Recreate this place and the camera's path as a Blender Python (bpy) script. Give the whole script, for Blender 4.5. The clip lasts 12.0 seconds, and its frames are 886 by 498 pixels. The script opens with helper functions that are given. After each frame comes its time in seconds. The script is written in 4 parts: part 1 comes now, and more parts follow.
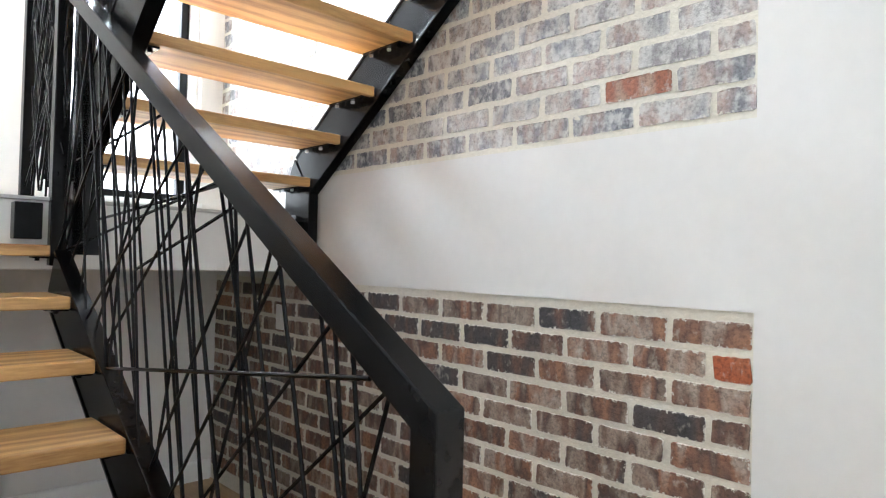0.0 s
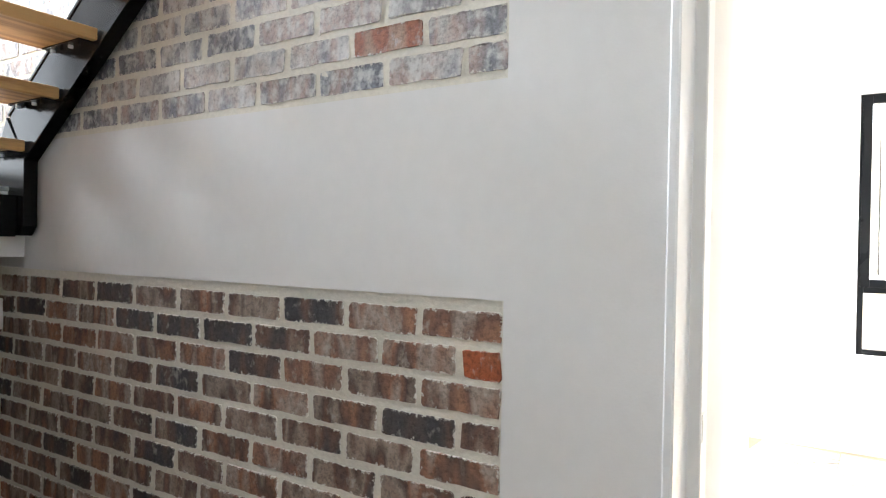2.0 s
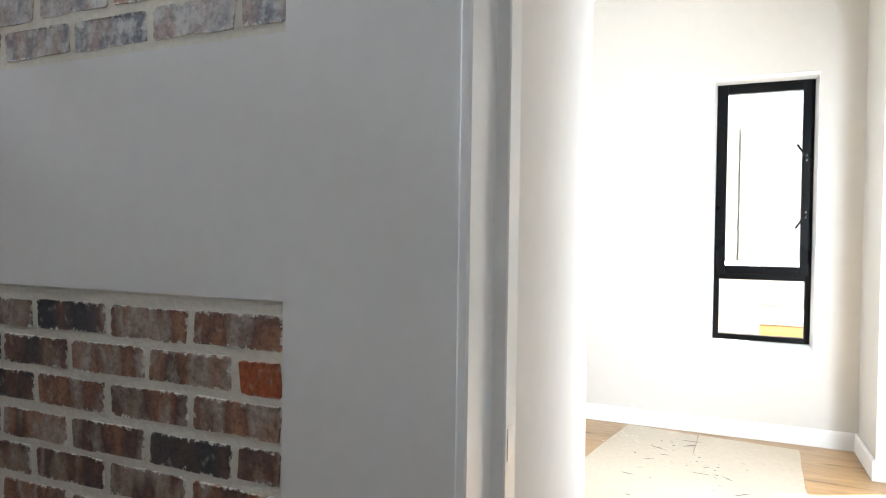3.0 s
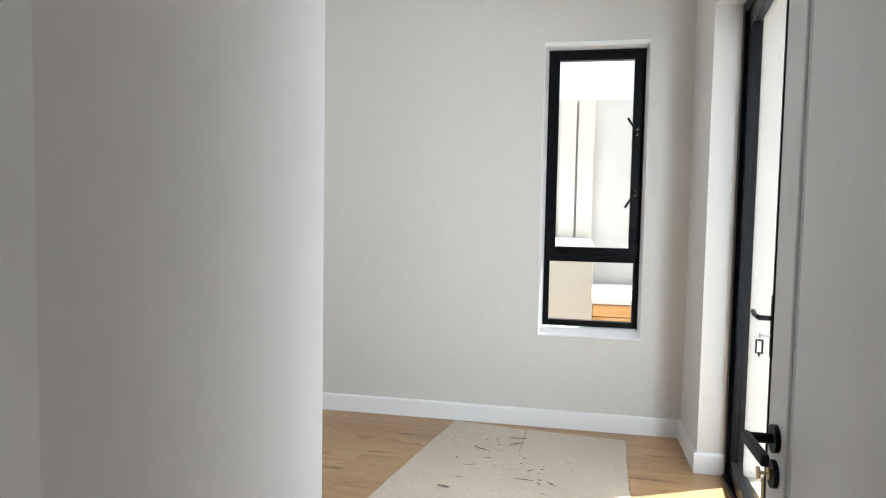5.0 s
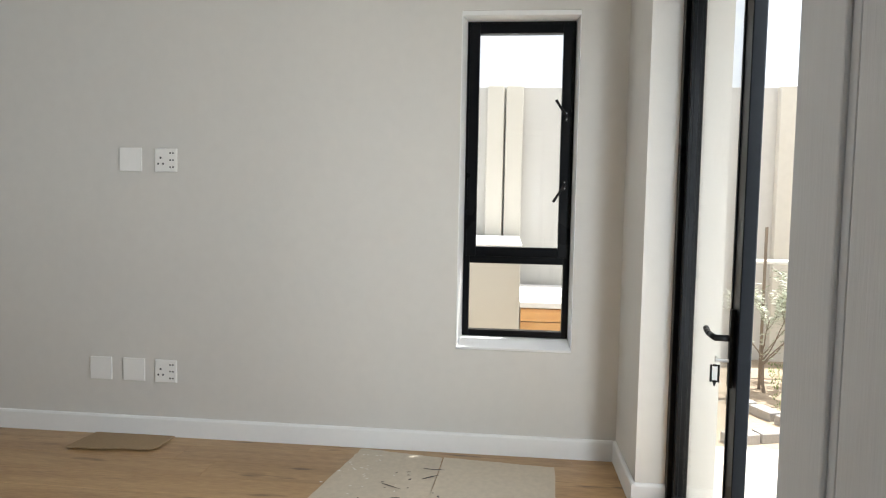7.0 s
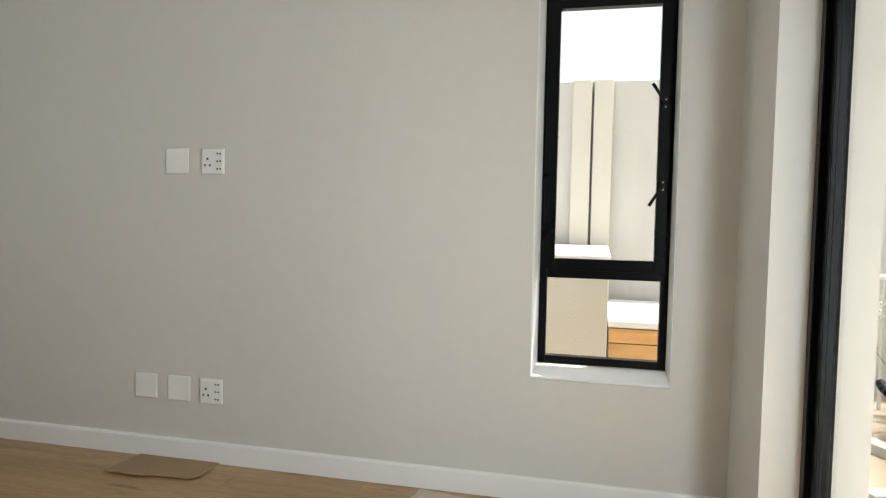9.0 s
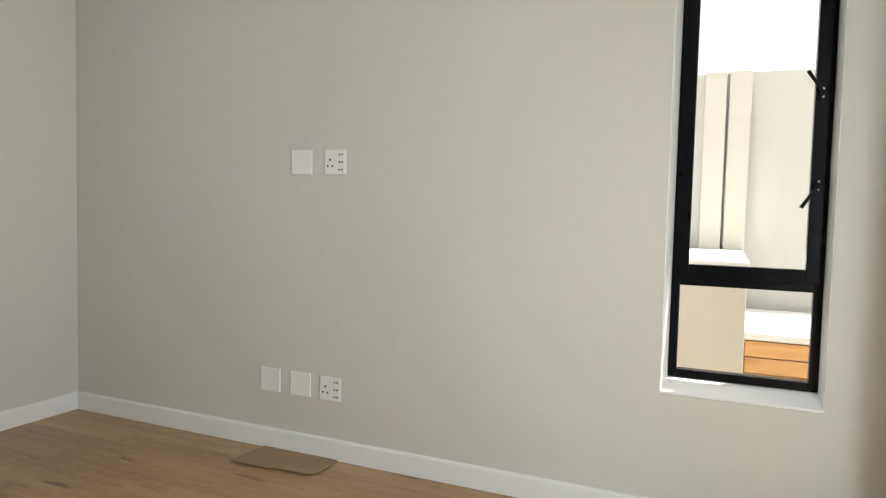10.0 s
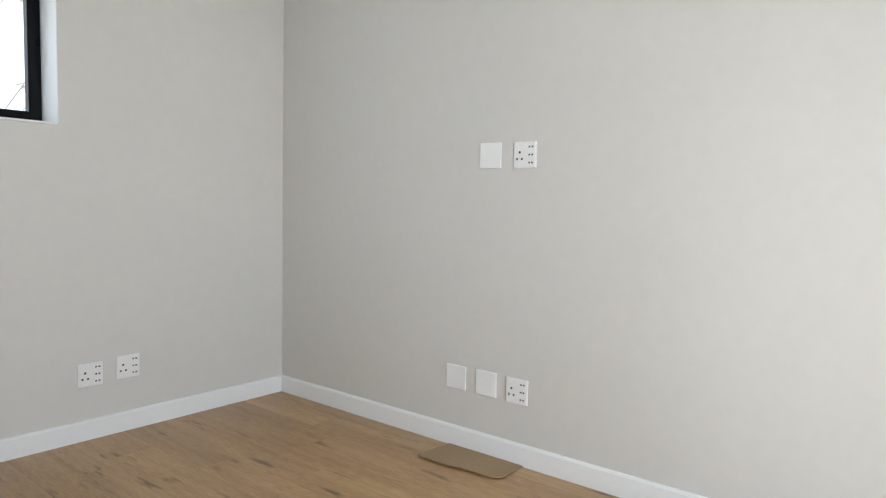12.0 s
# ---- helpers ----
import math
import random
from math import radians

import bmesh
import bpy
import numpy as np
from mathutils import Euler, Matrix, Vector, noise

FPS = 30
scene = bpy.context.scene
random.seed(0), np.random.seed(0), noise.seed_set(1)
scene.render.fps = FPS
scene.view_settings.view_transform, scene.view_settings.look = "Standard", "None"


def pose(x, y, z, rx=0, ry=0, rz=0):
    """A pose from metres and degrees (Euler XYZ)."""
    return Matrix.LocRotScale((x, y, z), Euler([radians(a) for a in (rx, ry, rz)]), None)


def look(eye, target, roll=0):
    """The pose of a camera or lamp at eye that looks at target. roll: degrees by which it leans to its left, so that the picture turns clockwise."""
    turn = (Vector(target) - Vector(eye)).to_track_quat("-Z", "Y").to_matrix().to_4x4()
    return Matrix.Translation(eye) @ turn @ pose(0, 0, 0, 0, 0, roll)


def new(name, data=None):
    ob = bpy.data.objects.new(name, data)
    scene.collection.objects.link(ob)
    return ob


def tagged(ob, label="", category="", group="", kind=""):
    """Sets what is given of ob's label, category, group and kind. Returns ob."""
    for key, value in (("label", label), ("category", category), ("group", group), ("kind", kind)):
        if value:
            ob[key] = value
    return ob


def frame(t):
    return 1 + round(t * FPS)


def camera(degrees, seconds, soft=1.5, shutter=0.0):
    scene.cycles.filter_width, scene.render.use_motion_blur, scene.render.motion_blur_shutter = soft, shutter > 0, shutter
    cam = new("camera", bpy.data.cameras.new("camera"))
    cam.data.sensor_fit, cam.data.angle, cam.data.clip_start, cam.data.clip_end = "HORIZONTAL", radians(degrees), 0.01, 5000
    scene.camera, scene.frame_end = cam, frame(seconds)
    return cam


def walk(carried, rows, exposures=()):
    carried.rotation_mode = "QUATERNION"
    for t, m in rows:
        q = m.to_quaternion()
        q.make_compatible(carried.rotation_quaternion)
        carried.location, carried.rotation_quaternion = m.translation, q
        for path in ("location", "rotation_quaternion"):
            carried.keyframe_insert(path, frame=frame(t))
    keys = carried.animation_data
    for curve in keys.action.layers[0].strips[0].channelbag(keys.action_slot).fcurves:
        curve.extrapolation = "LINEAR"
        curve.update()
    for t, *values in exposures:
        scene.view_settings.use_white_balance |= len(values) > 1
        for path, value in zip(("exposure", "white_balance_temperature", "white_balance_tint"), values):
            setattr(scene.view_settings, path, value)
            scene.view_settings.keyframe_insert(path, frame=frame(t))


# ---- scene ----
cam = camera(68.3, 12.0, 1.15)
PATH = [
    (0, (0.3, 0.369, 1.247), (1.675, 1.821, 1.286), 1.4),
    (0.5, (0.365, 0.35, 1.233), (1.808, 1.734, 1.262), 1.4),
    (1, (0.473, 0.363, 1.248), (1.991, 1.665, 1.247), 1.4),
    (1.5, (0.594, 0.384, 1.264), (2.191, 1.588, 1.254), 1.2),
    (2, (0.686, 0.365, 1.256), (2.376, 1.435, 1.247), 1.1),
    (2.5, (0.826, 0.322, 1.252), (2.6, 1.246, 1.229), 0.8),
    (3, (0.981, 0.28, 1.261), (2.815, 1.078, 1.222), 0.8),
    (3.5, (1.093, 0.232, 1.277), (2.969, 0.925, 1.217), 1.1),
    (5.5, (1.773, 0.156, 1.306), (3.744, 0.47, 1.187), 0.9),
    (6, (1.902, 0.127, 1.298), (3.884, 0.374, 1.185), 0.9),
    (6.5, (2.037, 0.121, 1.299), (4.023, 0.319, 1.175), 1.1),
    (8.5, (2.541, 0.095, 1.27), (4.517, 0.393, 1.176), 1.2),
    (9, (2.652, 0.097, 1.283), (4.595, 0.56, 1.179), 1.1),
    (9.5, (2.699, 0.148, 1.28), (4.594, 0.778, 1.177), 1.4),
    (10, (2.74, 0.159, 1.287), (4.574, 0.948, 1.176), 1.4),
    (10.5, (2.767, 0.211, 1.309), (4.546, 1.117, 1.187), 1.4),
    (11, (2.819, 0.245, 1.331), (4.523, 1.281, 1.183), 1.2),
    (11.5, (2.84, 0.273, 1.323), (4.469, 1.424, 1.172), 1.1),
    (12, (2.857, 0.284, 1.281), (4.408, 1.538, 1.145), 1.2),
]
EXPOSURES = [(0, 4.33, 6050, 9), (1.5, 4.13, 6050, 9), (2.0, 3.8, 6120, 10), (2.5, 3.33, 6120, 10), (3.0, 2.7, 6000, 10), (3.5, 2.2, 6100, 10), (4.3, 1.87, 5950, 10),
             (5.5, 1.44, 5880, 10), (6.5, 1.38, 6020, 10), (8.3, 1.17, 6380, 8), (9.5, 1.29, 6450, 8), (10.5, 1.52, 6400, 8), (12, 1.8, 5950, 10)]
walk(cam, [(t, look(eye, target, roll)) for t, eye, target, roll in PATH], EXPOSURES)

# ---- light: clear high sun over the garden, sky through the openings ----
SUN = Vector((0.16, -0.33, 0.94)).normalized()
world = bpy.data.worlds.new("sky")
scene.world = world
world.use_nodes = True
wn = world.node_tree.nodes
sky = wn.new("ShaderNodeTexSky")
sky.sky_type, sky.sun_disc = "NISHITA", False
sky.sun_elevation, sky.sun_rotation = math.asin(SUN.z), math.atan2(SUN.x, SUN.y)
sky.air_density, sky.dust_density, sky.ozone_density = 1.3, 10.0, 0.5
wn["Background"].inputs["Strength"].default_value = 0.15
veil = wn.new("ShaderNodeMix")        # thin bright haze over the whole sky
veil.data_type = "RGBA"
veil.inputs["Factor"].default_value = 0.8
veil.inputs["B"].default_value = (3.75, 3.8, 3.85, 1)
world.node_tree.links.new(sky.outputs["Color"], veil.inputs["A"])
world.node_tree.links.new(veil.outputs["Result"], wn["Background"].inputs["Color"])
sun = new("sun", bpy.data.lights.new("sun", "SUN"))
sun.data.energy, sun.data.angle, sun.data.color = 4.2, radians(0.5), (1.0, 0.95, 0.88)
sun.matrix_world = look(SUN * 20, (0, 0, 0))


def opening_light(eye, target, wide, high, watts, colour=(0.93, 0.97, 1.0), spread=180):
    """The sky's light in an opening."""
    ob = new("window_light", bpy.data.lights.new("window_light", "AREA"))
    ob.data.shape, ob.data.size, ob.data.size_y, ob.data.energy, ob.data.color = "RECTANGLE", wide, high, watts, colour
    ob.data.spread = radians(spread)
    ob.matrix_world = look(eye, target)


opening_light((3.54, -0.775, 1.2), (4.6, 1.2, 1.1), 0.5, 2.1, 13, (0.9, 0.96, 1.0), 150)
opening_light((3.4, 4.04, 2.02), (3.4, 1, 1.9), 0.7, 0.66, 1.9, (0.76, 0.88, 1.0))
opening_light((1.45, 4.15, 3.85), (1.45, 2, 3.0), 0.6, 2.0, 19.5, (0.9, 0.95, 1.0), 105)


# ---- materials ----
def material(name, colour, rough=0.5, metal=0.0, vary=0.06, scale=6.0, bump=0.0, bump_scale=60.0, stretch=(1, 1, 1), each=0.0, rough_vary=0.08):
    """A surface with stains at a large scale, grain at a small one, relief and, with each, a shade of its own for every piece."""
    m = bpy.data.materials.new(name)
    m.use_nodes = True
    n, l = m.node_tree.nodes, m.node_tree.links
    b = n["Principled BSDF"]
    b.inputs["Metallic"].default_value = metal
    co, mp = n.new("ShaderNodeTexCoord"), n.new("ShaderNodeMapping")
    mp.inputs["Scale"].default_value = stretch
    l.new(co.outputs["Object"], mp.inputs["Vector"])
    big, fine = n.new("ShaderNodeTexNoise"), n.new("ShaderNodeTexNoise")
    big.inputs["Scale"].default_value, big.inputs["Detail"].default_value = scale * 0.35, 4
    fine.inputs["Scale"].default_value, fine.inputs["Detail"].default_value = scale * 9, 6
    mix = n.new("ShaderNodeMath")
    mix.operation = "MULTIPLY_ADD"
    mix.inputs[1].default_value = 0.5
    l.new(mp.outputs["Vector"], big.inputs["Vector"])
    l.new(mp.outputs["Vector"], fine.inputs["Vector"])
    l.new(big.outputs["Fac"], mix.inputs[0])
    half = n.new("ShaderNodeMath")
    half.operation, half.inputs[1].default_value = "MULTIPLY", 0.5
    l.new(fine.outputs["Fac"], half.inputs[0])
    l.new(half.outputs[0], mix.inputs[2])
    ramp = n.new("ShaderNodeMapRange")
    ramp.inputs["From Min"].default_value, ramp.inputs["From Max"].default_value = 0.3, 0.7
    ramp.inputs["To Min"].default_value, ramp.inputs["To Max"].default_value = 1 - vary, 1 + vary
    l.new(mix.outputs[0], ramp.inputs["Value"])
    value = ramp.outputs[0]
    if each:
        info, span, mul = n.new("ShaderNodeObjectInfo"), n.new("ShaderNodeMapRange"), n.new("ShaderNodeMath")
        span.inputs["To Min"].default_value, span.inputs["To Max"].default_value = 1 - each, 1 + each
        mul.operation = "MULTIPLY"
        l.new(info.outputs["Random"], span.inputs["Value"])
        l.new(span.outputs[0], mul.inputs[0])
        l.new(value, mul.inputs[1])
        value = mul.outputs[0]
    tone = n.new("ShaderNodeVectorMath")
    tone.operation = "SCALE"
    tone.inputs[0].default_value = colour
    l.new(value, tone.inputs["Scale"])
    l.new(tone.outputs["Vector"], b.inputs["Base Color"])
    b.inputs["Specular IOR Level"].default_value = 0.5 if max(colour) > 0.02 else 0.15
    rr = n.new("ShaderNodeMapRange")
    rr.inputs["To Min"].default_value, rr.inputs["To Max"].default_value = max(0.02, rough - rough_vary), min(1, rough + rough_vary)
    l.new(big.outputs["Fac"], rr.inputs["Value"])
    l.new(rr.outputs[0], b.inputs["Roughness"])
    if bump:
        relief, bp = n.new("ShaderNodeTexNoise"), n.new("ShaderNodeBump")
        relief.inputs["Scale"].default_value, relief.inputs["Detail"].default_value = bump_scale, 5
        bp.inputs["Strength"].default_value, bp.inputs["Distance"].default_value = bump, 0.004
        l.new(mp.outputs["Vector"], relief.inputs["Vector"])
        l.new(relief.outputs["Fac"], bp.inputs["Height"])
        l.new(bp.outputs["Normal"], b.inputs["Normal"])
    return m


def wood(name, dark, light, rough, along, scale=1.0, each=0.12, knots=0.0, waves=0.3):
    """Boards with long grain along an axis ('x' or 'y'), a shift and shade of its own for every board, and dark knots."""
    m = bpy.data.materials.new(name)
    m.use_nodes = True
    n, l = m.node_tree.nodes, m.node_tree.links
    b = n["Principled BSDF"]
    b.inputs["Roughness"].default_value = rough
    co, info, add, mp = n.new("ShaderNodeTexCoord"), n.new("ShaderNodeObjectInfo"), n.new("ShaderNodeVectorMath"), n.new("ShaderNodeMapping")
    off = n.new("ShaderNodeVectorMath")
    off.operation = "SCALE"
    off.inputs[0].default_value = (37.0, 53.0, 19.0)
    l.new(info.outputs["Random"], off.inputs["Scale"])
    l.new(co.outputs["Object"], add.inputs[0])
    l.new(off.outputs["Vector"], add.inputs[1])
    mp.inputs["Scale"].default_value = (0.12, 1, 1) if along == "x" else (1, 0.12, 1)
    l.new(add.outputs["Vector"], mp.inputs["Vector"])
    wave, grain, patch = n.new("ShaderNodeTexWave"), n.new("ShaderNodeTexNoise"), n.new("ShaderNodeTexNoise")
    wave.bands_direction = "Y" if along == "x" else "X"
    wave.inputs["Scale"].default_value, wave.inputs["Distortion"].default_value, wave.inputs["Detail"].default_value = 5 * scale, 14, 4
    grain.inputs["Scale"].default_value, grain.inputs["Detail"].default_value = 160 * scale, 4
    patch.inputs["Scale"].default_value, patch.inputs["Detail"].default_value = 7 * scale, 5
    for t in (wave, grain, patch):
        l.new(mp.outputs["Vector"], t.inputs["Vector"])
    a1, a2, a3 = n.new("ShaderNodeMath"), n.new("ShaderNodeMath"), n.new("ShaderNodeMath")
    for a, k in ((a1, waves), (a2, 0.42), (a3, 0.5)):
        a.operation, a.inputs[1].default_value = "MULTIPLY_ADD", k
    l.new(wave.outputs["Fac"], a1.inputs[0])
    a1.inputs[2].default_value = 0.1 - waves / 2
    l.new(grain.outputs["Fac"], a2.inputs[0])
    l.new(a1.outputs[0], a2.inputs[2])
    l.new(patch.outputs["Fac"], a3.inputs[0])
    l.new(a2.outputs[0], a3.inputs[2])
    ramp = n.new("ShaderNodeValToRGB")
    ramp.color_ramp.elements[0].position, ramp.color_ramp.elements[0].color = 0.3, (*dark, 1)
    ramp.color_ramp.elements[1].position, ramp.color_ramp.elements[1].color = 0.75, (*light, 1)
    l.new(a3.outputs[0], ramp.inputs["Fac"])
    shade, tone = n.new("ShaderNodeMapRange"), n.new("ShaderNodeVectorMath")
    shade.inputs["To Min"].default_value, shade.inputs["To Max"].default_value = 1 - each, 1 + each
    tone.operation = "SCALE"
    l.new(info.outputs["Random"], shade.inputs["Value"])
    l.new(ramp.outputs["Color"], tone.inputs[0])
    l.new(shade.outputs[0], tone.inputs["Scale"])
    colour = tone.outputs["Vector"]
    if knots:
        vor, kr, km, wide = n.new("ShaderNodeTexNoise"), n.new("ShaderNodeMapRange"), n.new("ShaderNodeMix"), n.new("ShaderNodeMapping")
        wide.inputs["Scale"].default_value = (0.35, 1, 1) if along == "x" else (1, 0.17, 1)
        l.new(add.outputs["Vector"], wide.inputs["Vector"])
        vor.inputs["Scale"].default_value, vor.inputs["Detail"].default_value = 15, 3
        l.new(wide.outputs["Vector"], vor.inputs["Vector"])
        kr.inputs["From Min"].default_value, kr.inputs["From Max"].default_value = 0.62, 0.71
        kr.inputs["To Max"].default_value = knots
        l.new(vor.outputs["Fac"], kr.inputs["Value"])
        km.data_type = "RGBA"
        km.inputs["B"].default_value = (dark[0] * 0.3, dark[1] * 0.27, dark[2] * 0.25, 1)
        l.new(kr.outputs[0], km.inputs["Factor"])
        l.new(colour, km.inputs["A"])
        colour = km.outputs["Result"]
    l.new(colour, b.inputs["Base Color"])
    bp = n.new("ShaderNodeBump")
    bp.inputs["Strength"].default_value, bp.inputs["Distance"].default_value = 0.15, 0.002
    l.new(grain.outputs["Fac"], bp.inputs["Height"])
    l.new(bp.outputs["Normal"], b.inputs["Normal"])
    return m


def brick_material(name, stops, wash, wash_colour=(0.62, 0.6, 0.56), ragged=0.036, cover_to=0.95):
    """Old clay bricks: a colour of its own for each, burnt bands from bed to bed, dark pits, flecks of lime and mortar smeared over the arrises."""
    m = bpy.data.materials.new(name)
    m.use_nodes = True
    n, l = m.node_tree.nodes, m.node_tree.links
    b = n["Principled BSDF"]
    b.inputs["Roughness"].default_value = 0.66

    def math_node(op, x, y=None, z=None):
        k = n.new("ShaderNodeMath")
        k.operation = op
        for i, v in enumerate((x, y, z)):
            if v is not None and not isinstance(v, (int, float)):
                l.new(v, k.inputs[i])
            elif v is not None:
                k.inputs[i].default_value = v
        return k.outputs[0]

    def spread(v, f0, f1, t0, t1):
        k = n.new("ShaderNodeMapRange")
        for slot, x in (("From Min", f0), ("From Max", f1), ("To Min", t0), ("To Max", t1)):
            k.inputs[slot].default_value = x
        l.new(v, k.inputs["Value"])
        return k.outputs[0]

    def blend(fac, x, y):
        k = n.new("ShaderNodeMix")
        k.data_type = "RGBA"
        l.new(fac, k.inputs["Factor"])
        for slot, v in (("A", x), ("B", y)):
            if isinstance(v, tuple):
                k.inputs[slot].default_value = (*v, 1)
            else:
                l.new(v, k.inputs[slot])
        return k.outputs["Result"]

    co, info, add, off = n.new("ShaderNodeTexCoord"), n.new("ShaderNodeObjectInfo"), n.new("ShaderNodeVectorMath"), n.new("ShaderNodeVectorMath")
    off.operation = "SCALE"
    off.inputs[0].default_value = (31.0, 71.0, 47.0)
    l.new(info.outputs["Random"], off.inputs["Scale"])
    l.new(co.outputs["Object"], add.inputs[0])
    l.new(off.outputs["Vector"], add.inputs[1])

    def grain(scale, detail, stretch=(1, 1, 1), rough=0.5):
        mp, k = n.new("ShaderNodeMapping"), n.new("ShaderNodeTexNoise")
        mp.inputs["Scale"].default_value = stretch
        l.new(add.outputs["Vector"], mp.inputs["Vector"])
        l.new(mp.outputs["Vector"], k.inputs["Vector"])
        k.inputs["Scale"].default_value, k.inputs["Detail"].default_value, k.inputs["Roughness"].default_value = scale, detail, rough
        return k.outputs["Fac"]

    band, fine_band, pits = grain(15, 1, (1, 1, 0.3)), grain(60, 5, (1, 1, 0.4), 0.65), grain(90, 6, (1, 1, 1), 0.65)
    blotch, fleck, rag = grain(30, 4, (1, 1, 0.8), 0.6), grain(34, 4, (1, 1, 0.85), 0.6), grain(75, 6, (1, 1, 1), 0.65)
    pick = math_node("MULTIPLY_ADD", band, 0.95, spread(info.outputs["Random"], 0, 1, -0.41, 0.47))
    pick = math_node("MULTIPLY_ADD", blotch, 0.12, math_node("SUBTRACT", pick, 0.06))
    ramp = n.new("ShaderNodeValToRGB")
    els = ramp.color_ramp.elements
    while len(els) < len(stops):
        els.new(0.5)
    for e, (p, c) in zip(els, stops):
        e.position, e.color = p, (*c, 1)
    l.new(pick, ramp.inputs["Fac"])
    tone = n.new("ShaderNodeVectorMath")
    tone.operation = "SCALE"
    l.new(ramp.outputs["Color"], tone.inputs[0])
    l.new(math_node("MULTIPLY", spread(fine_band, 0.3, 0.7, 0.9, 1.1), spread(pits, 0.33, 0.55, 0.55, 1.08)), tone.inputs["Scale"])
    limed = blend(spread(fleck, 0.63 - wash * 0.3, 0.75 - wash * 0.2, 0.0, 0.35 + wash * 0.8), tone.outputs["Vector"], wash_colour)
    # distance to the nearest edge against a noise
    sep = n.new("ShaderNodeSeparateXYZ")
    l.new(co.outputs["Generated"], sep.inputs[0])
    near = [math_node("MULTIPLY", math_node("PINGPONG", sep.outputs[axis], 0.5), size) for axis, size in (("Y", 0.2), ("Z", 0.0625))]
    edge = math_node("MULTIPLY_ADD", rag, -ragged, math_node("MINIMUM", near[0], near[1]))
    smear = blend(spread(edge, -ragged * 0.38, -ragged * 0.46, 0.0, cover_to), limed, (0.68, 0.655, 0.585))
    l.new(smear, b.inputs["Base Color"])
    bp = n.new("ShaderNodeBump")
    bp.inputs["Strength"].default_value, bp.inputs["Distance"].default_value = 0.7, 0.004
    l.new(pits, bp.inputs["Height"])
    l.new(bp.outputs["Normal"], b.inputs["Normal"])
    return m


def glass_material(name, tint=(1, 1, 1)):
    m = bpy.data.materials.new(name)
    m.use_nodes = True
    n, l = m.node_tree.nodes, m.node_tree.links
    n.remove(n["Principled BSDF"])
    clear, gloss, edge, fres, mix = n.new("ShaderNodeBsdfTransparent"), n.new("ShaderNodeBsdfGlossy"), n.new("ShaderNodeLayerWeight"), n.new("ShaderNodeMapRange"), n.new("ShaderNodeMixShader")
    clear.inputs["Color"].default_value = (*tint, 1)
    gloss.inputs["Roughness"].default_value = 0.02
    edge.inputs["Blend"].default_value = 0.12
    fres.inputs["To Min"].default_value, fres.inputs["To Max"].default_value = 0.035, 0.6
    l.new(edge.outputs["Facing"], fres.inputs["Value"])
    l.new(fres.outputs[0], mix.inputs["Fac"])
    l.new(clear.outputs[0], mix.inputs[1])
    l.new(gloss.outputs[0], mix.inputs[2])
    l.new(mix.outputs[0], n["Material Output"].inputs["Surface"])
    return m


PLASTER = material("white_plaster", (0.76, 0.75, 0.73), 0.75, vary=0.03, scale=2.5, bump=0.07, bump_scale=170)
ROOM_PAINT = material("warm_grey_wall_paint", (0.66, 0.64, 0.6), 0.62, vary=0.028, scale=2.0, bump=0.11, bump_scale=190)
WHITE = material("white_satin_paint", (0.85, 0.85, 0.84), 0.38, vary=0.02, scale=3, bump=0.05, bump_scale=40)
CEILING = material("white_ceiling_paint", (0.8, 0.8, 0.78), 0.9, vary=0.02)
DOOR_WHITE = material("white_door_paint", (0.74, 0.74, 0.74), 0.42, vary=0.03, scale=3, bump=0.14, bump_scale=30, stretch=(8, 8, 0.5))
MORTAR = material("pale_mortar", (0.73, 0.7, 0.61), 0.9, vary=0.12, scale=7, bump=0.6, bump_scale=90)
STEEL = material("black_painted_steel", (0.007, 0.007, 0.0075), 0.19, vary=0.3, scale=5, rough_vary=0.05)
ALUMINIUM = material("black_aluminium", (0.004, 0.0045, 0.0055), 0.28, vary=0.15, scale=6, rough_vary=0.02)
TILE = material("grey_landing_tile", (0.42, 0.42, 0.41), 0.4, vary=0.06, scale=4)
HANDLE = material("matt_black_metal", (0.012, 0.012, 0.012), 0.45, vary=0.2)
CHROME = material("scratched_steel", (0.55, 0.55, 0.55), 0.3, 1.0, vary=0.1, scale=20)
PLATE = material("white_moulded_plastic", (0.84, 0.83, 0.8), 0.35, vary=0.015)
HOLE = material("dark_socket_slot", (0.03, 0.03, 0.03), 0.5, vary=0.05)
BRASS = material("brass_key", (0.6, 0.48, 0.25), 0.35, 1.0, vary=0.1)
CARDBOARD = material("brown_cardboard", (0.34, 0.235, 0.13), 0.85, vary=0.12, scale=8, bump=0.25, bump_scale=70)
PAPER = material("pale_floor_paper", (0.56, 0.485, 0.375), 0.5, vary=0.12, scale=4, bump=0.5, bump_scale=9)
SPLASH_DARK = material("dark_paint_splashes", (0.05, 0.045, 0.045), 0.6, vary=0.2)
SPLASH_WHITE = material("white_paint_splashes", (0.75, 0.73, 0.7), 0.6, vary=0.1)
TREAD = wood("oiled_oak_tread", (0.27, 0.125, 0.038), (0.62, 0.38, 0.15), 0.42, "x", 1.0, 0.08, 0.0, 0.3)
PLANK = wood("oak_laminate", (0.23, 0.126, 0.05), (0.54, 0.35, 0.168), 0.34, "y", 0.8, 0.09, 0.72, 0.06)
SLAT = wood("varnished_timber_slat", (0.5, 0.25, 0.09), (0.7, 0.42, 0.17), 0.5, "y", 1.0, 0.1)
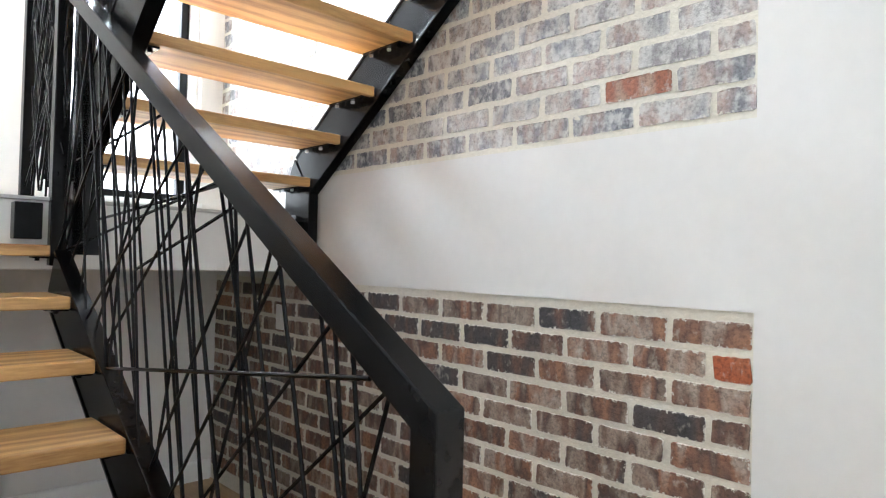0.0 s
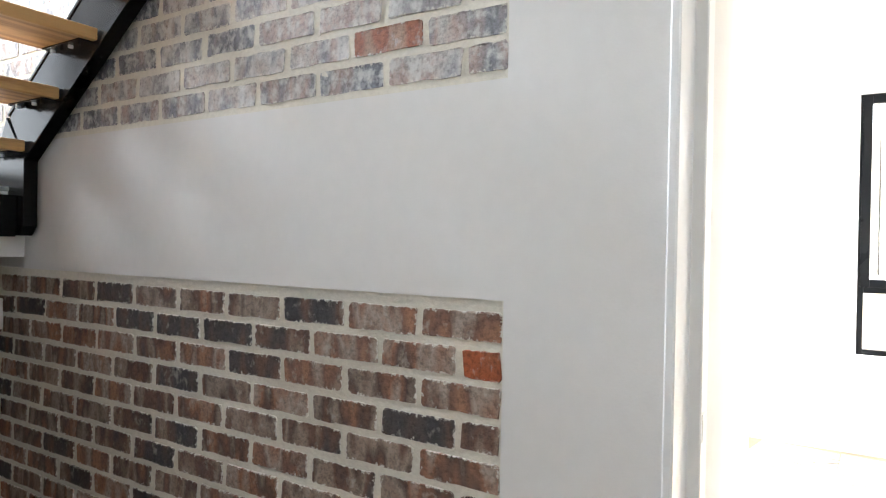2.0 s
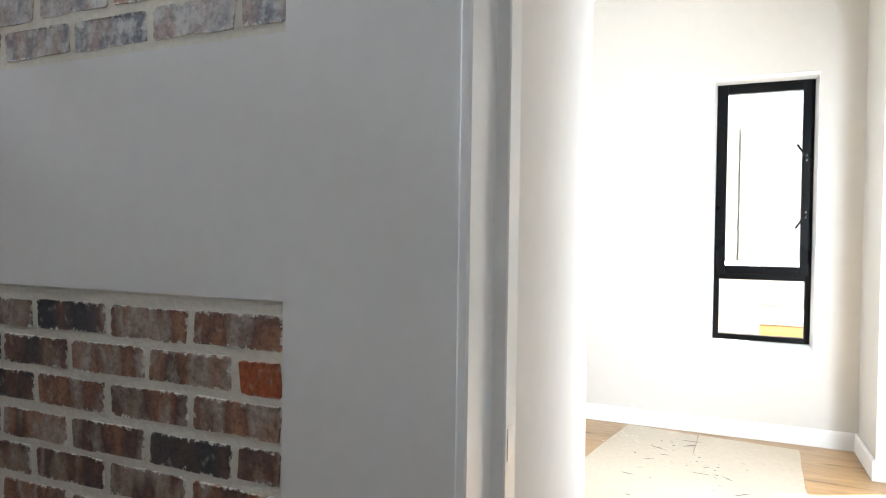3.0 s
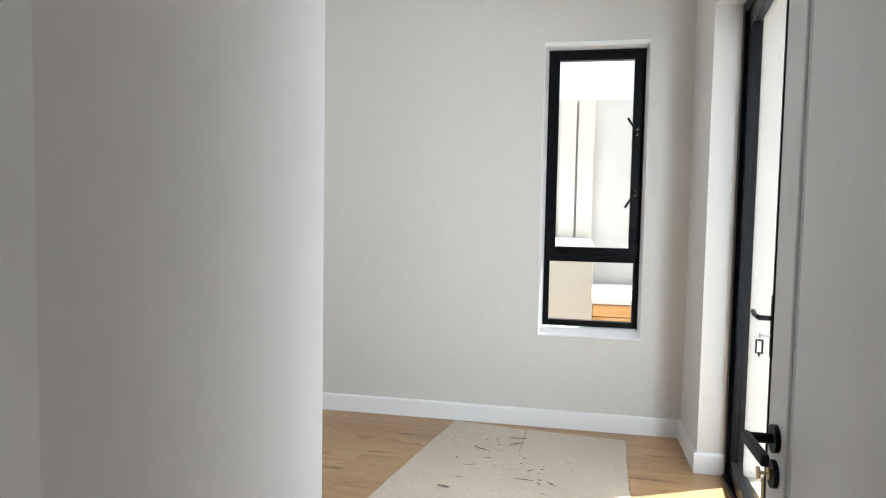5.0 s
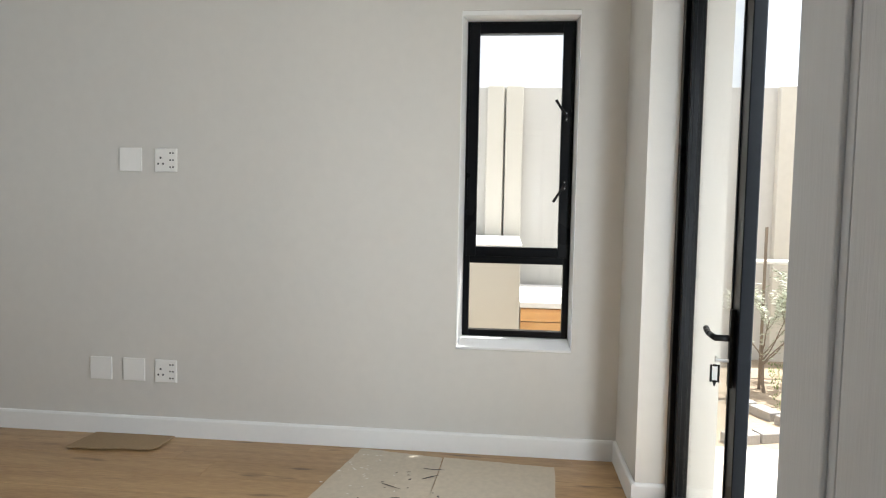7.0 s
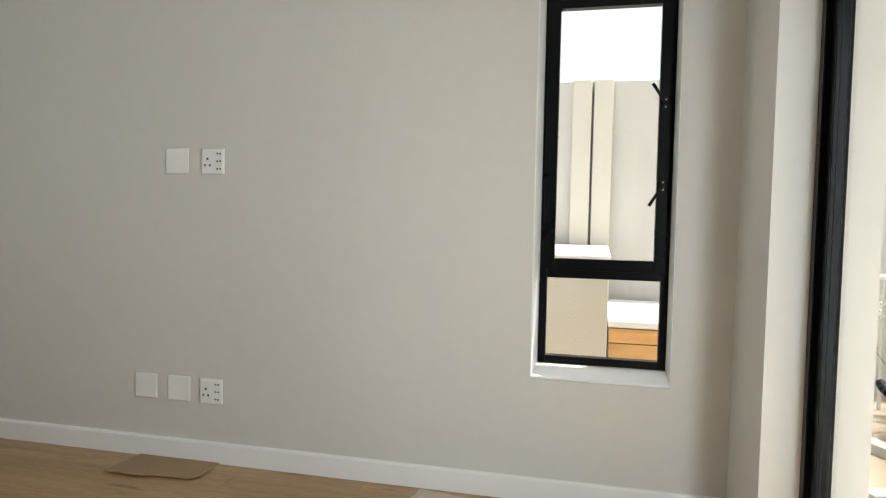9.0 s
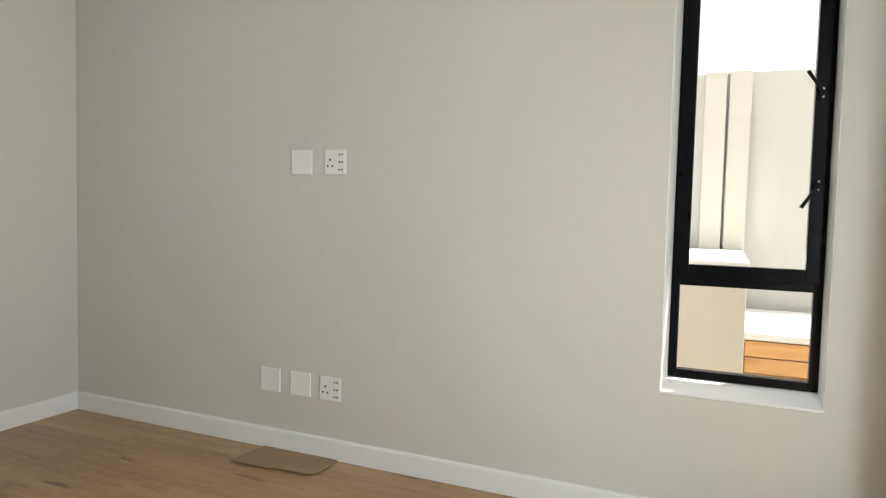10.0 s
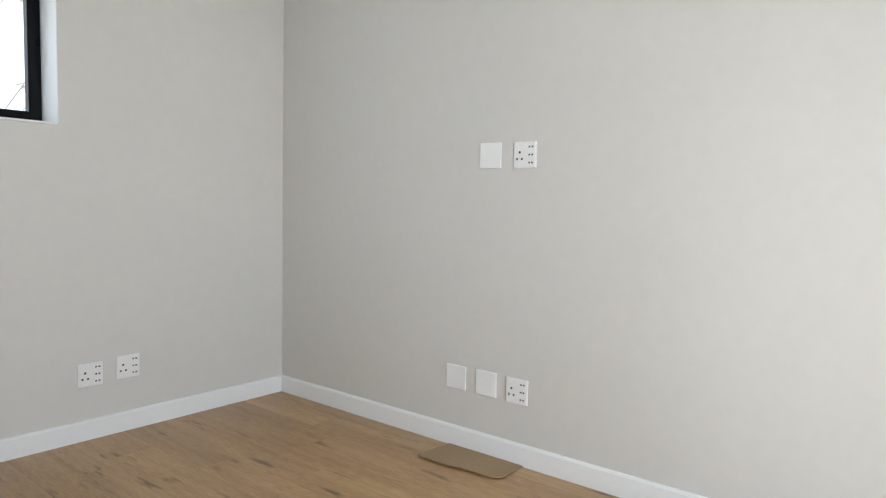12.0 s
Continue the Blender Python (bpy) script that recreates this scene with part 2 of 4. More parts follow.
GLASS = glass_material("clear_glass", (0.97, 0.98, 0.98))
BRICK_LOW = brick_material("red_brown_stock_brick", [(0.0, (0.055, 0.051, 0.055)), (0.15, (0.085, 0.067, 0.061)), (0.29, (0.17, 0.092, 0.066)), (0.41, (0.33, 0.26, 0.205)), (0.52, (0.115, 0.07, 0.055)), (0.64, (0.29, 0.14, 0.085)), (0.76, (0.4, 0.325, 0.265)), (0.88, (0.19, 0.1, 0.07)), (1.0, (0.34, 0.17, 0.1))], 0.16, (0.56, 0.52, 0.45), 0.042)
# limewash, made paler and bluer to paint in the glow from the stair window
BRICK_HIGH = brick_material("limewashed_window_lit_brick", [(0.0, (0.12, 0.125, 0.15)), (0.22, (0.24, 0.24, 0.255)), (0.4, (0.4, 0.3, 0.26)), (0.52, (0.48, 0.46, 0.44)), (0.66, (0.22, 0.225, 0.25)), (0.8, (0.43, 0.36, 0.32)), (0.92, (0.54, 0.53, 0.51)), (1.0, (0.3, 0.28, 0.28))], 0.55, (0.64, 0.635, 0.61), 0.046, 0.85)
BRICK_RED = brick_material("bright_orange_brick", [(0.0, (0.2, 0.05, 0.024)), (0.35, (0.4, 0.1, 0.035)), (0.6, (0.36, 0.13, 0.06)), (0.8, (0.3, 0.1, 0.05)), (1.0, (0.4, 0.3, 0.22))], 0.2)
RENDER_OUT = material("cream_outdoor_render", (0.6, 0.57, 0.5), 0.9, vary=0.05, scale=2, bump=0.1, bump_scale=120)
FENCE = material("grey_beige_wall_panel", (0.56, 0.545, 0.51), 0.9, vary=0.05, scale=2, bump=0.1, bump_scale=90)
DRY = material("dry_open_ground", (0.3, 0.285, 0.25), 0.95, vary=0.2, scale=1, bump=0.5, bump_scale=8)
SAND = material("dry_sandy_soil", (0.32, 0.255, 0.18), 0.95, vary=0.25, scale=5, bump=0.9, bump_scale=30)
GRASS = material("sparse_lawn_grass", (0.24, 0.3, 0.11), 0.8, vary=0.35, scale=9)
PAVER = material("grey_concrete_paver", (0.34, 0.325, 0.3), 0.9, vary=0.12, scale=9, bump=0.5, each=0.12)
LEAF = material("silver_olive_leaf", (0.4, 0.43, 0.33), 0.55, vary=0.3, scale=9, each=0.1)
BARK = material("grey_bark", (0.2, 0.16, 0.12), 0.9, vary=0.3, scale=20, bump=0.8)


# ---- mesh helpers ----
def place(name, bm, mat, parent=None, label="", smooth=False):
    me = bpy.data.meshes.new(name)
    bm.normal_update()
    bm.to_mesh(me)
    bm.free()
    if smooth:
        for p in me.polygons:
            p.use_smooth = True
    if mat:
        me.materials.append(mat)
    ob = new(name, me)
    if parent:
        ob.parent = parent
    if label:
        ob["label"] = label
    return ob


def part(name, bm, mat, parent, label="", smooth=False):
    """One mesh under a thing or under a part; bm is in world metres, the parents stand unturned."""
    ob = place(name, bm, mat, parent, label, smooth)
    origin = parent.matrix_world.translation if parent.parent is None else parent.parent.matrix_world.translation + parent.location
    ob.data.transform(Matrix.Translation(-Vector(origin)))
    return ob


def thing(name, at, label, category, group="", kind=""):
    ob = new(name)
    ob.location = at
    ob.matrix_world = Matrix.Translation(at)
    return tagged(ob, label, category, group, kind)


def add_box(bm, lo, hi, bevel=0.0, turn=None, segments=2):
    """A box between two corners, its edges rounded by bevel, turned about its middle."""
    lo, hi = Vector(lo), Vector(hi)
    mid, size = (lo + hi) / 2, hi - lo
    made = bmesh.ops.create_cube(bm, size=1.0)
    vs = made["verts"]
    for v in vs:
        v.co = Vector((v.co.x * size.x, v.co.y * size.y, v.co.z * size.z))
    if bevel:
        es = list({e for v in vs for e in v.link_edges})
        made = bmesh.ops.bevel(bm, geom=es, offset=bevel, segments=segments, affect="EDGES", profile=0.5)
        vs = list(set(made["verts"]) | {v for v in vs if v.is_valid})
        vs = list({v for f in made["faces"] for v in f.verts} | set(v for v in vs if v.is_valid))
        seen = set(vs)
        stack = list(vs)
        while stack:
            for e in stack.pop().link_edges:
                for v in e.verts:
                    if v not in seen:
                        seen.add(v)
                        stack.append(v)
        vs = list(seen)
    m = Matrix.Translation(mid) @ (turn.to_4x4() if turn else Matrix.Identity(4))
    for v in vs:
        v.co = m @ v.co
    return bm


def box(lo, hi, bevel=0.0, turn=None, segments=2):
    return add_box(bmesh.new(), lo, hi, bevel, turn, segments)


def add_rod(bm, a, b, r, sides=8, r2=None):
    a, b = Vector(a), Vector(b)
    d = b - a
    made = bmesh.ops.create_cone(bm, cap_ends=True, segments=sides, radius1=r, radius2=r if r2 is None else r2, depth=d.length)
    m = Matrix.Translation((a + b) / 2) @ d.to_track_quat("Z", "Y").to_matrix().to_4x4()
    for v in made["verts"]:
        v.co = m @ v.co
    return bm


def rod(a, b, r, sides=8, r2=None):
    return add_rod(bmesh.new(), a, b, r, sides, r2)


def prism(outline, axis, lo, hi, bevel=0.0):
    """A flat outline pushed along an axis: 'x' takes (y, z) points, 'y' (x, z), 'z' (x, y)."""
    bm = bmesh.new()
    spot = {"x": lambda u, v, w: (w, u, v), "y": lambda u, v, w: (u, w, v), "z": lambda u, v, w: (u, v, w)}[axis]
    a = [bm.verts.new(spot(u, v, lo)) for u, v in outline]
    b = [bm.verts.new(spot(u, v, hi)) for u, v in outline]
    k = len(outline)
    bm.faces.new(a)
    bm.faces.new(list(reversed(b)))
    for i in range(k):
        bm.faces.new((a[i], b[i], b[(i + 1) % k], a[(i + 1) % k]))
    bmesh.ops.recalc_face_normals(bm, faces=bm.faces)
    if bevel:
        bmesh.ops.bevel(bm, geom=list(bm.edges), offset=bevel, segments=2, affect="EDGES", profile=0.5)
    return bm


def wall(axis, lo, hi, us, vs, holes):
    """A wall from lo to hi along axis, over the span us by vs (z), with rectangular holes (u0, u1, v0, v1) through it; its inner faces are left out."""
    cu = sorted({us[0], us[1], *(h[0] for h in holes), *(h[1] for h in holes)})
    cv = sorted({vs[0], vs[1], *(h[2] for h in holes), *(h[3] for h in holes)})
    cu = [c for c in cu if us[0] <= c <= us[1]]
    cv = [c for c in cv if vs[0] <= c <= vs[1]]

    def solid(i, j):
        if not (0 <= i < len(cu) - 1 and 0 <= j < len(cv) - 1):
            return False
        u, v = (cu[i] + cu[i + 1]) / 2, (cv[j] + cv[j + 1]) / 2
        return not any(h[0] < u < h[1] and h[2] < v < h[3] for h in holes)

    bm = bmesh.new()
    cache = {}

    def vert(w, i, j):
        if (w, i, j) not in cache:
            u, v, d = cu[i], cv[j], (lo, hi)[w]
            cache[w, i, j] = bm.verts.new((d, u, v) if axis == "x" else (u, d, v))
        return cache[w, i, j]

    for i in range(len(cu) - 1):
        for j in range(len(cv) - 1):
            if solid(i, j):
                for w in (0, 1):
                    bm.faces.new([vert(w, a, b) for a, b in ((i, j), (i + 1, j), (i + 1, j + 1), (i, j + 1))])
                for di, dj, p, q in ((-1, 0, (i, j), (i, j + 1)), (1, 0, (i + 1, j), (i + 1, j + 1)), (0, -1, (i, j), (i + 1, j)), (0, 1, (i, j + 1), (i + 1, j + 1))):
                    if not solid(i + di, j + dj):
                        bm.faces.new((vert(0, *p), vert(1, *p), vert(1, *q), vert(0, *q)))
    bmesh.ops.recalc_face_normals(bm, faces=bm.faces)
    return bm


def structure(name, bm, mat, label, category):
    return tagged(place(name, bm, mat), label, category, kind="structure")


# ---- the plan ----
XB, XW = 1.915, 5.572            # faces of the brick wall and of the far room wall
YL, YR = 3.86, -0.463            # the room's end walls
YF = 3.945                       # the stair hall's end wall
JAMB_L, JAMB_R = 0.612, -0.235   # the doorway between hall and room
X_IN = 2.70                      # the room's face of the thick wall
Z_ROOM, Z_HALL = 2.9, 5.6
PANEL_Y = 0.99                   # where the brickwork ends beside the doorway
LOW_TOP, HIGH_FOOT, HIGH_TOP = 1.143, 1.612, 3.3
Z_LAND, LAND_UNDER, Y_LAND = 1.44, 1.185, 3.0
WIN = (-0.222, 0.382, 0.556, 2.308)
HIGH_WIN = (3.0, 4.205, 1.637, 2.4)
GARDEN = (3.2, 5.05, 0.0, 2.325)
STAIR_WIN = (1.10, 1.80, 1.535, 4.9)

# floors and ceilings
structure("floor", box((-3.2, -2.4, -0.2), (5.9, 4.2, -0.012)), MORTAR, "bare screed under the oak boards", "floor")
structure("ceiling", add_box(box((X_IN, -0.8, Z_ROOM), (XW + 0.28, YL + 0.3, Z_ROOM + 0.25)), (XB + 0.031, -2.6, Z_HALL), (X_IN, 4.2, Z_HALL + 0.2)), CEILING, "plain white painted room ceiling", "ceiling")
structure("ceiling_hall", box((-3.2, -2.6, Z_HALL), (XB + 0.03, 4.2, Z_HALL + 0.2)), CEILING, "plain white ceiling over the stairwell", "ceiling")

# the thick wall between hall and room, with the doorway
structure("wall_between", wall("x", XB + 0.02, 2.07, (-2.4, YF), (0, Z_HALL), [(JAMB_R - 0.046, JAMB_L + 0.046, 0, 2.146)]), PLASTER, "white plastered wall with a doorway", "wall")
structure("wall_passage", wall("x", 2.07, X_IN, (-2.4, YF), (0, Z_HALL), [(-0.33, JAMB_L, 0, 2.15)]), PLASTER, "deep white painted side of the short passage", "wall")
structure("wall_plaster_band", wall("x", XB, XB + 0.0175, (-2.4, Y_LAND), (0, HIGH_TOP + 0.6), [(JAMB_R - 0.046, JAMB_L + 0.046, 0, 2.146), (PANEL_Y, Y_LAND, 0, LOW_TOP), (PANEL_Y, Y_LAND, HIGH_FOOT, HIGH_TOP)]), PLASTER, "smooth white plaster round the brickwork", "wall")
structure("wall_hall_end", wall("y", YF, YF + 0.25, (-3.2, X_IN), (0, Z_HALL), [STAIR_WIN]), PLASTER, "white plastered wall with a tall stair window", "wall")
structure("wall_hall_side", wall("x", -0.3, -0.08, (1.05, YF), (0, Z_HALL), []), PLASTER, "white plastered wall beside the stairs", "wall")
structure("wall_hall_recess", wall("y", 1.05, 1.25, (-3.2, -0.3), (0, Z_HALL), []), PLASTER, "white plastered wall of the hall", "wall")
# the opening is added out of view, sized to let daylight into the hall
structure("wall_hall_west", wall("x", -3.4, -3.2, (-2.4, 1.25), (0, Z_HALL), [(-1.0, -0.3, 1.0, 2.0)]), PLASTER, "white plastered hall wall with an unseen opening added for light", "wall")
structure("wall_hall_south", wall("y", -2.6, -2.4, (-3.4, X_IN), (0, Z_HALL), []), PLASTER, "white plastered hall wall", "wall")

# the room
structure("wall_east", wall("x", XW, XW + 0.28, (-0.8, YL), (0, Z_ROOM), [WIN]), ROOM_PAINT, "warm grey painted wall with a narrow window", "wall")
structure("wall_north", wall("y", YL, YL + 0.3, (X_IN, XW + 0.28), (0, Z_ROOM), [HIGH_WIN]), ROOM_PAINT, "warm grey painted wall with a high window", "wall")
structure("wall_south", wall("y", -0.8, YR, (X_IN, XW), (0, Z_ROOM), [GARDEN]), ROOM_PAINT, "warm grey painted wall with a glazed garden door", "wall")

# ---- doorway between hall and room ----
def door_frame():
    t = thing("door_frame", (2.0, 0.2, 0), "white painted door frame with a stepped rebate", "door frame", kind="structure")
    for side, y in ((1, JAMB_L), (-1, JAMB_R)):
        outer = y + side * 0.0455
        jamb = part("jamb", prism([(1.906, outer), (1.903, y + side * 0.042), (1.903, y + side * 0.03), (1.906, y + side * 0.026), (2.009, y + side * 0.0245), (2.0115, y + side * 0.023), (2.0115, y + side * 0.002), (2.0135, y - side * 0.001), (2.069, y - side * 0.001), (2.069, outer)], "z", 0, 2.1), WHITE, t)
        if side == 1:
            part("strike_plate", box((2.022, y - 0.0025, 0.885), (2.05, y + 0.001, 0.94), 0.001), PLATE, jamb, "pale metal strike plate")
    part("head", box((1.906, JAMB_R - 0.0455, 2.101), (2.069, JAMB_L + 0.0455, 2.1455), 0.003), WHITE, t)
    return t


def panel_door(x0, x1, y0, y1, h):
    """A white leaf standing open along the passage, with a sunk panel line, hinges and a black lever set with its keys."""
    t = thing("door", (x0, (y0 + y1) / 2, 0.008), "white wood-grain panelled door standing wide open", "door")
    leaf = part("leaf", box((x0, y0, 0.008), (x1, y1 - 0.006, h), 0.002), DOOR_WHITE, t)
    face = y1 - 0.006
    st = 0.105
    # stiles and rails stand proud of two panels, each panel with a raised field
    rails = [(0.008, 0.22), (0.6, 0.72), (h - 0.13, h)]
    for a, b in ((x0, x0 + st), (x1 - st, x1)):
        part("stile", box((a, face - 0.001, 0.008), (b, y1, h), 0.003), DOOR_WHITE, leaf)
    for a, b in rails:
        part("rail", box((x0 + st, face - 0.001, a), (x1 - st, y1 - 0.0002, b), 0.003), DOOR_WHITE, leaf)
    for a, b in ((0.22, 0.6), (0.72, h - 0.13)):
        part("panel", box((x0 + st + 0.022, face - 0.002, a + 0.022), (x1 - st - 0.022, y1 - 0.0015, b - 0.022), 0.006, segments=3), DOOR_WHITE, leaf)
    for z in (0.2, 1.0, 1.85):
        part("hinge", rod((x0 - 0.006, y1 + 0.004, z), (x0 - 0.006, y1 + 0.004, z + 0.09), 0.006, 10), CHROME, t, "bright steel hinge")
    hx, hz = x1 - 0.055, 0.895
    rose = part("rose", rod((hx, y1 - 0.001, hz), (hx, y1 + 0.009, hz), 0.026, 28), HANDLE, t, "round black handle rose")
    lever = rod((hx, y1 + 0.008, hz), (hx, y1 + 0.058, hz), 0.0095, 16)
    add_box(lever, (hx - 0.125, y1 + 0.046, hz - 0.010), (hx + 0.011, y1 + 0.06, hz + 0.010), 0.003)
    part("lever", lever, HANDLE, t, "square black door lever")
    low = part("key_rose", rod((hx, y1 - 0.001, hz - 0.066), (hx, y1 + 0.009, hz - 0.066), 0.026, 28), HANDLE, t, "round black lock rose")
    part("cylinder", rod((hx, y1 + 0.008, hz - 0.066), (hx, y1 + 0.014, hz - 0.066), 0.011, 16), BRASS, low, "brass lock cylinder")
    key = rod((hx, y1 + 0.014, hz - 0.066), (hx, y1 + 0.03, hz - 0.066), 0.003, 8)
    add_rod(key, (hx, y1 + 0.028, hz - 0.066), (hx, y1 + 0.031, hz - 0.066), 0.012, 16)
    add_box(key, (hx - 0.02, y1 + 0.024, hz - 0.112), (hx - 0.008, y1 + 0.026, hz - 0.07), 0.0008)
    part("keys", key, BRASS, t, "bunch of brass keys in the lock")
    # rear face handle
    back = rod((hx, y0 - 0.009, hz), (hx, y0 + 0.001, hz), 0.026, 28)
    add_rod(back, (hx, y0 - 0.05, hz), (hx, y0 - 0.008, hz), 0.0095, 16)
    add_box(back, (hx - 0.125, y0 - 0.054, hz - 0.01), (hx + 0.011, y0 - 0.042, hz + 0.01), 0.003)
    part("rear_lever", back, HANDLE, t, "square black door lever")
    return t


door_frame()
panel_door(2.085, 2.945, -0.240, -0.2, 2.04)


# ---- skirting ----
def skirting(name, a, b, normal, h=0.108, label="white painted skirting board along the wall"):
    """A board from a to b on the floor; normal points into the room."""
    a, b, nrm = Vector((*a, 0)), Vector((*b, 0)), Vector((*normal, 0))
    prof = [(0, 0), (0.016, 0), (0.016, h - 0.012), (0.012, h - 0.003), (0.006, h), (0, h)]
    bm = bmesh.new()
    rings = [[bm.verts.new(p + nrm * d + Vector((0, 0, z))) for d, z in prof] for p in (a, b)]
    k = len(prof)
    for i in range(k):
        bm.faces.new((rings[0][i], rings[1][i], rings[1][(i + 1) % k], rings[0][(i + 1) % k]))
    bm.faces.new(rings[0])
    bm.faces.new(list(reversed(rings[1])))
    bmesh.ops.recalc_face_normals(bm, faces=bm.faces)
    return tagged(place(name, bm, WHITE), label, "skirting", kind="structure")


skirting("baseboard_east", (XW - 0.001, YR + 0.016), (XW - 0.001, YL - 0.001), (-1, 0))
skirting("baseboard_north", (X_IN + 0.001, YL - 0.001), (XW - 0.016, YL - 0.001), (0, -1))
skirting("baseboard_south", (GARDEN[1] - 0.016, YR + 0.001), (XW - 0.001, YR + 0.001), (0, 1))
skirting("baseboard_reveal", (GARDEN[1] - 0.001, -0.599), (GARDEN[1] - 0.001, YR + 0.001), (-1, 0))
skirting("baseboard_west", (X_IN + 0.001, JAMB_L), (X_IN + 0.001, YL - 0.016), (1, 0))
skirting("baseboard_hall_end", (-0.07, YF - 0.001), (XB - 0.005, YF - 0.001), (0, -1))


# ---- windows and the garden door ----
def pane(name, lo, hi, parent):
    ob = part(name, box(lo, hi), GLASS, parent, "clear glass pane")
    ob.visible_shadow = False
    return ob


def sash_bars(t, axis, d0, d1, u0, u1, v0, v1, wide, name="sash", mat=None):
    """Four bevelled bars round an opening, in the plane across axis between d0 and d1."""
    bm = bmesh.new()
    spans = [((u0, u0 + wide), (v0, v1)), ((u1 - wide, u1), (v0, v1)), ((u0 + wide, u1 - wide), (v0, v0 + wide)), ((u0 + wide, u1 - wide), (v1 - wide, v1))]
    for (a, b), (c, d) in spans:
        if axis == "x":
            add_box(bm, (d0, a, c), (d1, b, d), 0.003)
        else:
            add_box(bm, (a, d0, c), (b, d1, d), 0.003)
    return part(name, bm, mat or ALUMINIUM, t)


def stay_handle(t, x, y, z, up):
    """A black window stay: a small plate with two screws and a slim peg lever pointing off it."""
    base = part("stay_plate", box((x - 0.010, y - 0.008, z - 0.026), (x, y + 0.008, z + 0.026), 0.002), HANDLE, t)
    for k in (-0.016, 0.016):
        part("screw", rod((x - 0.0125, y, z + k), (x - 0.009, y, z + k), 0.0035, 10), CHROME, base, "bright screw head")
    tip = (x - 0.03, y + 0.058, z + (0.082 if up else -0.088))
    bm = rod((x - 0.008, y, z), (x - 0.03, y + 0.006, z), 0.007, 10)
    add_rod(bm, (x - 0.028, y + 0.004, z), tip, 0.0055, 10, 0.0075)
    part("stay_lever", bm, HANDLE, base, "slim black lever", True)


def room_window():
    y0, y1, z0, z1 = WIN
    t = thing("window_1", (XW + 0.12, (y0 + y1) / 2, z0), "tall narrow black aluminium window with two panes", "window", kind="structure")
    a, b, c, d = -0.209, 0.358, 0.609, 2.283
    x0, x1 = XW + 0.115, XW + 0.165
    sash_bars(t, "x", x0, x1, a, b, c, d, 0.034, "window_frame")
    part("transom", box((x0 + 0.002, a + 0.034, 1.005), (x1 - 0.002, b - 0.034, 1.053), 0.003), ALUMINIUM, t)
    sash_bars(t, "x", x0 - 0.012, x1 - 0.012, a + 0.014, b - 0.014, 1.043, d - 0.012, 0.052, "opening_sash")
    pane("pane", (x0 + 0.012, a + 0.05, 1.08), (x0 + 0.018, b - 0.05, d - 0.05), t)
    pane("pane", (x0 + 0.02, a + 0.03, c + 0.03), (x0 + 0.026, b - 0.03, 1.02), t)
    for z, up in ((1.787, True), (1.428, False)):
        stay_handle(t, x0 - 0.012, a + 0.04, z, up)
    return t


def sill_and_lining():
    y0, y1, z0, z1 = WIN
    t = thing("window_lining", (XW, 0.07, z0), "bright white painted sill and reveals of the window", "window sill", kind="structure")
    part("sill", prism([(XW + 0.001, z0 + 0.001), (XW + 0.27, z0 + 0.001), (XW + 0.27, 0.6065), (XW + 0.113, 0.6065), (XW + 0.001, z0 + 0.012)], "y", y0 + 0.001, y1 - 0.001, 0.002), WHITE, t)
    part("reveal", prism([(XW + 0.001, y1 - 0.0005), (XW + 0.2, y1 - 0.0005), (XW + 0.2, 0.3585), (XW + 0.113, 0.3585), (XW + 0.001, y1 - 0.006)], "z", z0 + 0.008, 2.283, 0.001), WHITE, t)
    part("reveal", prism([(XW + 0.001, y0 + 0.0005), (XW + 0.2, y0 + 0.0005), (XW + 0.2, -0.2095), (XW + 0.113, -0.2095), (XW + 0.001, y0 + 0.004)], "z", z0 + 0.008, 2.283, 0.001), WHITE, t)
    part("reveal", box((XW + 0.0015, y0 + 0.001, 2.2835), (XW + 0.2, y1 - 0.001, z1 - 0.001), 0.001), WHITE, t)


def high_window():
    x0, x1, z0, z1 = HIGH_WIN
    t = thing("window_2", ((x0 + x1) / 2, YL + 0.1, z0), "black aluminium window set high in the wall", "window", kind="structure")
    part("window_sill", box((x0 + 0.001, YL - 0.002, z0 + 0.001), (x1 - 0.001, YL + 0.29, z0 + 0.012), 0.003), WHITE, t)
    a, b, c, d = x0 + 0.004, x1 - 0.004, z0 + 0.014, z1 - 0.004
    part("reveal", box((x1 - 0.0036, YL + 0.001, z0 + 0.013), (x1 - 0.0005, YL + 0.198, z1)), WHITE, t)
    sash_bars(t, "y", YL + 0.2, YL + 0.25, a, b, c, d, 0.06, "window_frame")
    part("mullion", box(((a + b) / 2 - 0.025, YL + 0.202, c + 0.06), ((a + b) / 2 + 0.025, YL + 0.248, d - 0.06), 0.003), ALUMINIUM, t)
    for u, v in ((a + 0.05, (a + b) / 2 - 0.02), ((a + b) / 2 + 0.02, b - 0.05)):
        pane("pane", (u, YL + 0.22, c + 0.05), (v, YL + 0.226, d - 0.05), t)


